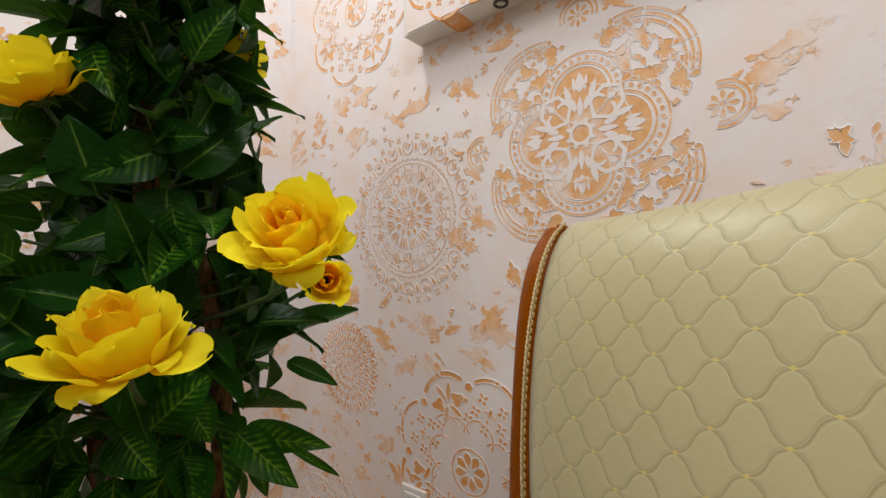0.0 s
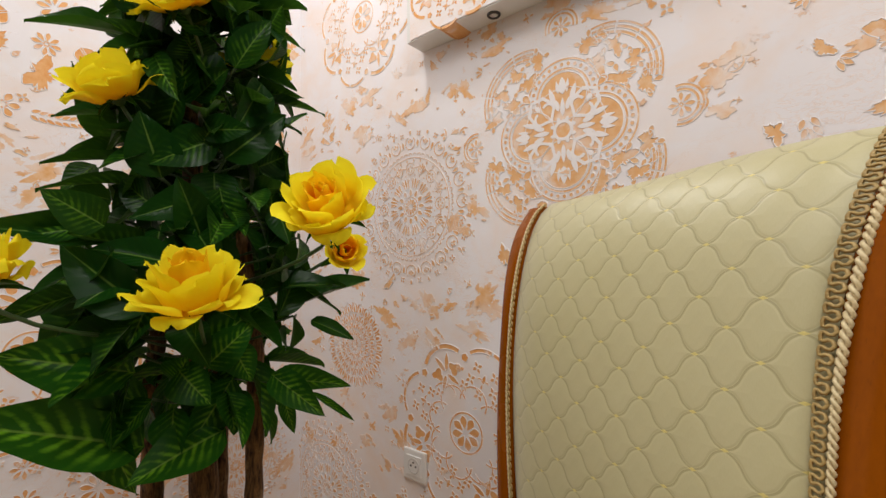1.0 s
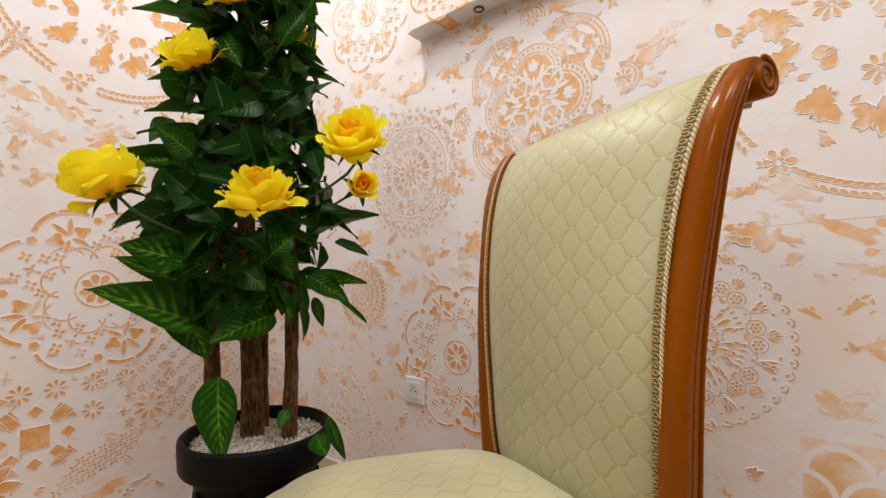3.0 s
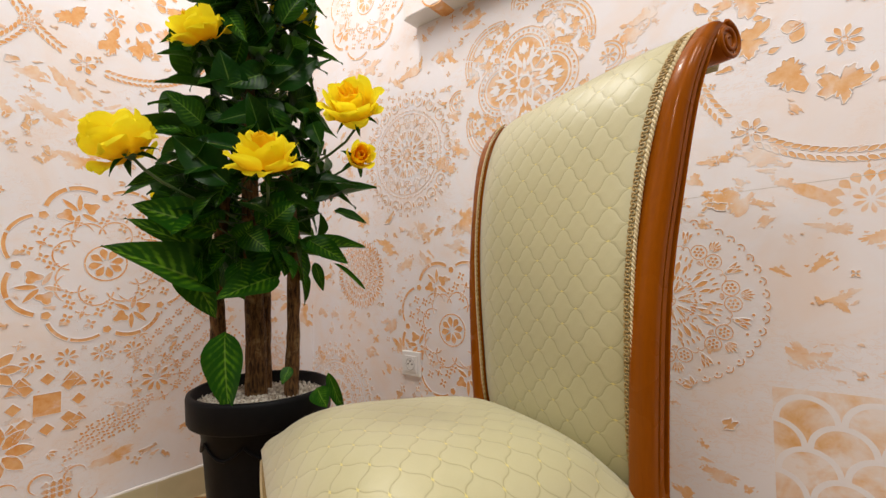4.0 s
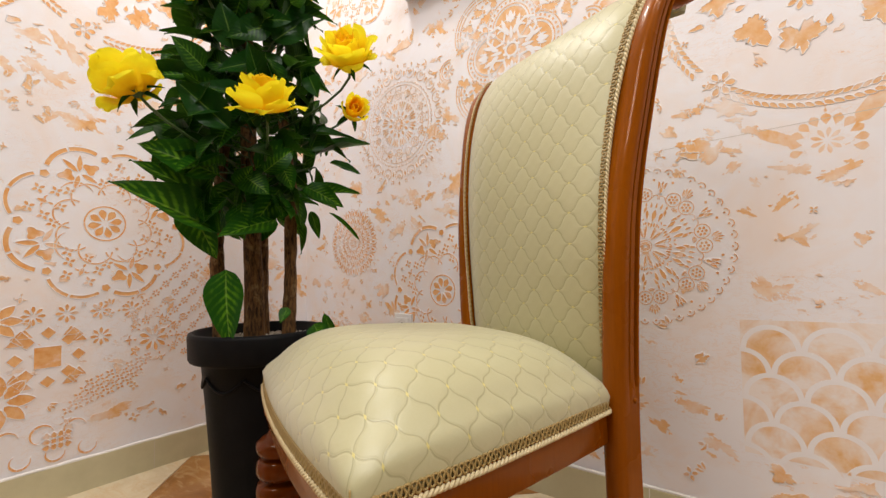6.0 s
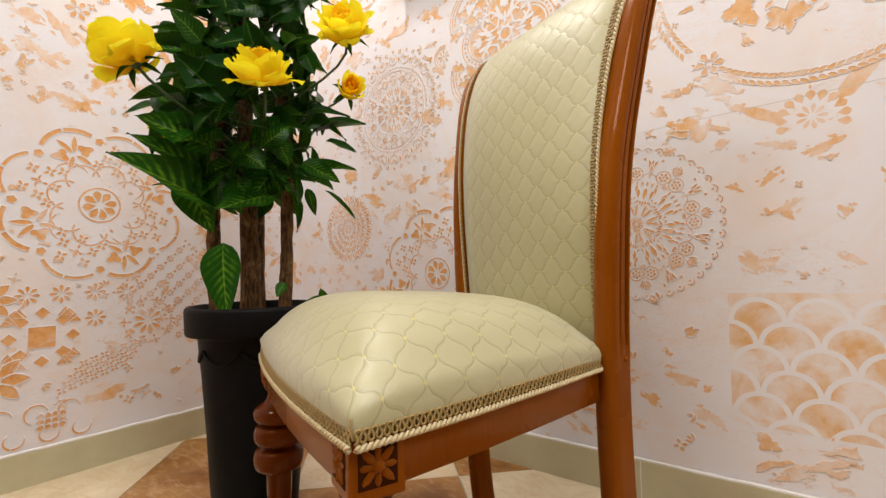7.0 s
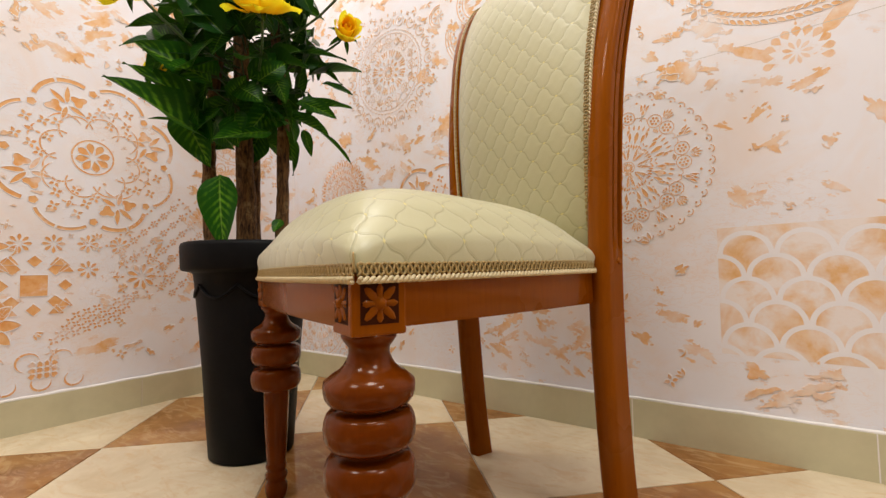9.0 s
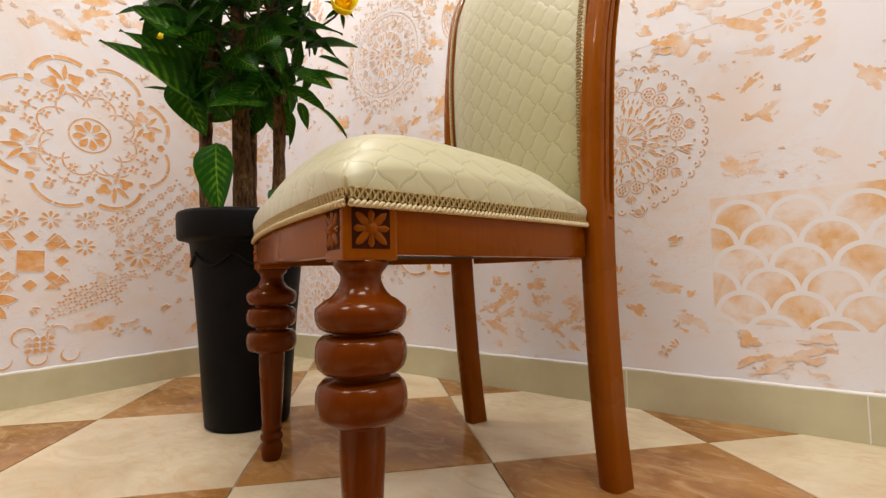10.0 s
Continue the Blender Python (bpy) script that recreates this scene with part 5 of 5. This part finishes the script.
mandala(st, (-1.200, 0.240), 0.240, 0.2)
st.link("stencil_mandala", wall_back, WASH_PALE, "round lace mandala in pale ochre")
st = Stencil(9)
laurel(st, (0.425, 1.285), 0.305, 3.25, 3.82)
laurel(st, (0.425, 1.285), 0.305, 4.08, 5.60)
st.flower((0.232, 1.060), 0.030, 6)
st.ring((0.232, 1.060), 0.009, 0.004)
bouquet(st, (0.420, 1.310), 0.25, 3)
st.link("stencil_garland", wall_back, WASH_PALE, "pale ochre laurel garland round blossoms")
st = Stencil(10)
for k in range(11):
    a = -0.25 + (math.pi + 0.5) * k / 10
    st.petal((0.412, 0.885), a, 0.040, 0.064, 0.017)
st.flower((0.412, 0.892), 0.028, 9)
st.lily((0.412, 0.962), 1.57, 0.020)
for c, ang, s in (((0.462, 0.925), 0.9, 0.075), ((0.300, 0.930), -0.5, 0.060)):
    for k in range(5):
        st.petal((c[0] + s * 0.22 * k * math.cos(ang), c[1] + s * 0.22 * k * math.sin(ang)), ang + 0.55, 0.0, s * 0.36, s * 0.20, tip=1)
        st.petal((c[0] + s * 0.22 * k * math.cos(ang), c[1] + s * 0.22 * k * math.sin(ang)), ang - 0.55, 0.0, s * 0.36, s * 0.20, tip=1)
    st.petal(c, ang, -0.01, s * 1.3, s * 0.42, tip=1)
st.splashes(-0.15, 0.24, 0.12, 0.42, 17, 0.015)
st.splashes(-0.42, -0.02, 0.12, 0.36, 22, 0.014)
st.splashes(-0.92, -0.50, 0.78, 0.95, 12, 0.022)
st.splashes(-0.64, -0.55, 1.0, 1.5, 6, 0.017)
st.splashes(-1.33, -0.62, 1.42, 1.62, 15, 0.019)
st.splashes(-1.32, -0.80, 0.36, 0.60, 14, 0.017)
st.splashes(-0.70, 0.05, 1.56, 1.63, 9, 0.018)
st.splashes(0.24, 0.90, 0.11, 0.20, 8, 0.022)
st.splashes(-1.33, -0.95, 0.95, 1.35, 9, 0.016)
st.link("stencil_splash", wall_back, WASH_RAG, "ragged ochre strokes rubbed into the plaster", False, 0.08)
st = Stencil(14)
st.splashes(0.26, 0.95, 0.56, 0.86, 30, 0.014)
st.splashes(0.10, 0.36, 0.86, 1.04, 9, 0.019)
st.splashes(0.20, 0.90, 1.58, 2.10, 18, 0.016)
st.splashes(-0.02, 0.20, 1.12, 1.62, 10, 0.016)
st.splashes(0.05, 0.95, 0.55, 1.60, 40, 0.006)
st.splashes(-1.33, 0.05, 0.15, 1.60, 70, 0.005)
st.link("stencil_splash", wall_back, WASH_RAG, "faint ragged strokes rubbed into the plaster", False, 0.08)
st, wh = Stencil(11), Stencil(12)
fan_scales(st, wh, 0.244, 1.00, 0.516, 0.205)
st.link("stencil_scale_ground", wall_back, wash_material("streaked_ochre_wash", (0.76, 0.42, 0.16), (0.83, 0.60, 0.40), 0.50), "streaked ochre ground", False)
wh.link("stencil_scale_band", wall_back, RAISED, "white raised fish-scale bands", False)
st = Stencil(13)
st.add([(0.08, 0.926), (1.2, 0.965), (1.2, 0.9665), (0.08, 0.9272)], 0.0009)
st.link("plaster_seam", wall_back, plain("grey_seam", (0.55, 0.50, 0.46), (0.65, 0.60, 0.55), 0.7, 40), "fine seam in the plaster", False)

# side wall
st = Stencil(20)
rosette(st, (0.095, 0.807), 1.0, 0.12)
st.link("stencil_rosette", wall_side, WASH, "ochre wheel rosette with split blooms")
st = Stencil(21)
laurel(st, (0.130, 1.700), 0.300, 3.35, 4.20)
laurel(st, (0.130, 1.700), 0.300, 4.55, 5.90)
st.flower((0.029, 1.414), 0.032, 6)
st.ring((0.029, 1.414), 0.009, 0.004)
bouquet(st, (0.120, 1.690), 0.24, 5)
bouquet(st, (-0.36, 1.62), 0.22, 8)
laurel(st, (-0.36, 1.62), 0.29, 4.0, 6.0)
st.link("stencil_garland", wall_side, WASH, "ochre laurel garland round blossoms")
st = Stencil(22)
for c in ((0.005, 0.532), (0.087, 0.534), (0.089, 0.454), (-0.07, 0.53), (0.17, 0.53)):
    st.flower(c, 0.028, 8)
for dx, dz, s in ((0, 0, 0.030),):
    st.add([(-0.036 - s, 0.409 - s), (-0.036 + s, 0.409 - s), (-0.036 + s, 0.409 + s), (-0.036 - s, 0.409 + s)])
for k in range(4):
    a = k * math.pi / 2
    o = (-0.036 + 0.070 * math.cos(a), 0.409 + 0.070 * math.sin(a))
    st.dot(o, 0.017, 4)
    for e in (-1, 1):
        q = a + e * 0.62
        p = (-0.036 + 0.088 * math.cos(q), 0.409 + 0.088 * math.sin(q))
        st.add([(p[0] - 0.018, p[1] - 0.012), (p[0] + 0.018, p[1] - 0.012), (p[0], p[1] + 0.014)])
    q = a + math.pi / 4
    st.add([(-0.036 + r * math.cos(q + w), 0.409 + r * math.sin(q + w)) for r, w in ((0.055, -0.22), (0.10, -0.16), (0.10, 0.16), (0.055, 0.22))])
for i in range(7):
    for j in range(5):
        st.small_cross((0.010 + 0.026 * i + 0.013 * j, 0.245 + 0.021 * i - 0.0 * j + 0.018 * j - 0.012 * i), 0.0135, 0.2)
for i in range(6):
    for j in range(6):
        c = (0.330 + 0.030 * (i - j), 0.520 + 0.030 * (i + j - 5))
        st.flower(c, 0.0125, 6, 0.3)
        st.dot((c[0] + 0.015, c[1] + 0.015), 0.0045, 6)
for e in (-1, 1):
    for k in range(15):
        st.dot((0.330 + e * (0.195 - 0.0125 * k), 0.530 + 0.0125 * k), 0.0045, 4)
for k in range(3):
    st.arc((-0.12 + 0.075 * k, 0.190), 0.026, 0.2, 4.4, 0.006, taper=True)
    st.arc((-0.09 + 0.075 * k, 0.130), 0.022, 2.2, 6.6, 0.006, taper=True)
for i in range(4):
    for j in range(3):
        st.dot((-0.035 + 0.016 * i, 0.150 + 0.016 * j), 0.010, 4)
st.flower((0.235, 0.430), 0.045, 9)
for k in range(10):
    a = TAU * k / 10
    st.lily((0.235 + 0.062 * math.cos(a), 0.430 + 0.062 * math.sin(a)), a, 0.022)
for k in range(8):
    st.petal((-0.135, 0.30), TAU * k / 8, 0.015, 0.075, 0.030, tip=1)
    st.petal((-0.150, 0.52), TAU * k / 8, 0.012, 0.060, 0.024, tip=1)
st.link("stencil_tile_pattern", wall_side, WASH, "ochre flowers, squares and lattice stencils")
st = Stencil(23)
KEEP = [(0.095, 0.807, 0.27), (0.13, 1.70, 0.27)]
st.splashes(-0.60, 0.45, 1.06, 1.36, 24, 0.026, KEEP)
st.splashes(0.10, 0.78, 0.12, 0.42, 17, 0.020)
st.splashes(-0.7, -0.12, 0.2, 1.0, 24, 0.024, KEEP)
st.splashes(0.40, 0.82, 0.45, 1.9, 34, 0.022)
st.splashes(-0.6, 0.80, 0.13, 1.6, 90, 0.005)
st.link("stencil_splash", wall_side, WASH_RAG, "ragged ochre strokes rubbed into the plaster", False, 0.08)
st = Stencil(24)
mandala(st, (0.560, 1.02), 0.22, 0.3)
mandala(st, (0.600, 0.36), 0.19, 0.1)
st.link("stencil_mandala", wall_side, WASH_PALE, "round lace mandala in pale ochre")

# worn scraps between the large motifs
st = Stencil(40)
st.fragments(-0.75, 0.80, 0.13, 2.0, 420, [(0.095, 0.807, 0.25), (0.56, 1.02, 0.2), (0.6, 0.36, 0.17), (0.12, 1.69, 0.2), (0.0, 0.42, 0.13)])
st.link("stencil_scraps", wall_side, WASH_PALE, "worn ochre scraps of stencilled leaves and crosses")
st = Stencil(41)
st.fragments(-1.34, 0.22, 0.13, 1.62, 330, [(-0.308, 1.322, 0.27), (-0.79, 1.19, 0.22), (0.055, 0.69, 0.2), (-1.05, 0.757, 0.13), (-0.597, 0.57, 0.23), (-1.2, 0.24, 0.2)])
st.fragments(0.22, 1.0, 0.55, 1.9, 45, [(0.42, 1.31, 0.3), (0.41, 0.9, 0.1)])
st.link("stencil_scraps", wall_back, WASH_PALE, "worn ochre scraps of stencilled leaves and crosses")

# plastered bulkhead on the back wall, with a small spotlight in its white underside
bulkhead = slab("bulkhead", (-0.735, 0.772, 1.641), (1.4, WALL_Y - 0.001, 2.35), WHITE, "boxed bulkhead with stencilled front and white underside", "bulkhead")
part("front_panel", box_bm((-0.722, 0.7695, 1.645), (1.4, 0.773, 2.35)), PLASTER, bulkhead, "stencilled plaster front")
st = Stencil(30)
rosette(st, (-0.56, 1.80), 0.7, 0.2)
st.splashes(-0.70, 0.3, 1.68, 1.95, 12, 0.02)
bm_items = [(pts, lift + 0.2525) for pts, lift in st.items]
st.items = bm_items
st.link("stencil_rosette", wall_back, WASH, "ochre wheel rosette on the bulkhead front", False)
spot = new("recessed_spotlight")
spot.matrix_world = pose(-0.470, 0.808, 1.641)
tagged(spot, "small dark-ringed recessed spotlight in the white bulkhead underside", "spotlight")
v, f = lathe_data([(0.017, 0.001), (0.0175, -0.002), (0.0155, -0.0045), (0.0115, -0.0045), (0.0105, -0.001)], 28, False)
put("trim_ring", mesh_of("trim_ring", v, f, CHROME, smooth=True), spot, "dark metal ring")
v, f = lathe_data([(0.0108, 0.0), (0.0108, -0.0018), (0.001, -0.0026)], 20)
put("lens", mesh_of("lens", v, f, PLASTIC, smooth=True), spot, "pale glass lens")

# wall socket
socket = new("wall_socket")
socket.matrix_world = pose(-0.775, WALL_Y, 0.441)
tagged(socket, "white plastic wall socket with one round outlet", "socket")
part("frame", box_bm((-0.043, -0.010, -0.043), (0.043, 0.0005, 0.043), 0.003), PLASTIC, socket)
part("insert", box_bm((-0.028, -0.0135, -0.028), (0.028, -0.0095, 0.028), 0.0015), PLASTIC, socket)
v, f = lathe_data([(0.0215, 0.0), (0.0215, 0.0012), (0.0195, 0.0015), (0.0185, -0.0006), (0.001, -0.0008)], 28, False)
v = [(a, -0.0133 - c, b) for a, b, c in v]
# greyer copy of the white plastic: shade of the recess painted in
put("outlet", mesh_of("outlet", v, f, plain("recess_shaded_white_plastic", (0.55, 0.55, 0.55), (0.62, 0.62, 0.62), 0.35), smooth=True), socket, "round recessed outlet")
for dx, dz, r in ((0.0, 0.010, 0.0026), (-0.0095, 0, 0.0028), (0.0095, 0, 0.0028)):
    v, f = lathe_data([(r, 0.0), (r, 0.003), (r * 0.4, 0.0036)], 10)
    v = [(a + dx, -0.0124 - c, b + dz) for a, b, c in v]
    put("contact", mesh_of("contact", v, f, CHROME, smooth=True), socket)


# ---- ceiling lights and one added fill ----
def ceiling_panel(x, y, size, power, color):
    ob = new("ceiling_light")
    ob.matrix_world = pose(x, y, ROOM_Z)
    tagged(ob, "square white ceiling panel for room light and added fill", "ceiling light", "ceiling lights")
    h = size / 2
    part("frame", box_bm((-h - 0.02, -h - 0.02, -0.03), (h + 0.02, h + 0.02, -0.001), 0.004), WHITE, ob)
    area_lamp("panel_lamp", (size, size), power, (x, y, ROOM_Z - 0.036), (x, y, 0), color)


ceiling_panel(0.45, -0.35, 0.60, 28, (1.0, 0.97, 0.93))
ceiling_panel(1.75, -0.30, 0.60, 22, (0.97, 0.98, 1.0))
# added fill with no known source: lifts the side wall, corner and chair front
ceiling_panel(-0.45, -1.45, 0.60, 20, (1.0, 0.98, 0.95))
ceiling_panel(-0.85, 0.30, 0.22, 15.5, (1.0, 0.98, 0.94))

# ---- floor tiles, laid diagonally ----
SIDE, GAP = 0.45, 0.0028
half = (SIDE - GAP) / 2
tile_meshes = []
for mat in (TILE_PALE, TILE_BROWN):
    b = 0.0012
    ring = [(-half, -half), (half, -half), (half, half), (-half, half)]
    inner = [(x - math.copysign(b, x), y - math.copysign(b, y)) for x, y in ring]
    v = [(x, y, -0.006) for x, y in ring] + [(x, y, -0.0008) for x, y in ring] + [(x, y, 0.0) for x, y in inner]
    f = [(8, 9, 10, 11)]
    for k in range(4):
        m = (k + 1) % 4
        f += [(k, m, 4 + m, 4 + k), (4 + k, 4 + m, 8 + m, 8 + k)]
    tile_meshes.append(mesh_of("tile", v, f, mat))
CORNER = Vector((-0.086, 0.353))
step = SIDE / math.sqrt(2)
for i in range(-9, 10):
    for j in range(-9, 10):
        c = CORNER + Vector(((i - j) * step, (i + j + 1) * step))
        if WALL_X - 0.33 < c.x < ROOM_X + 0.33 and ROOM_Y - 0.33 < c.y < WALL_Y + 0.33:
            put("tile", tile_meshes[(i + j + 0) % 2], floor, "", pose(c.x, c.y, 0, 0, 0, 45))
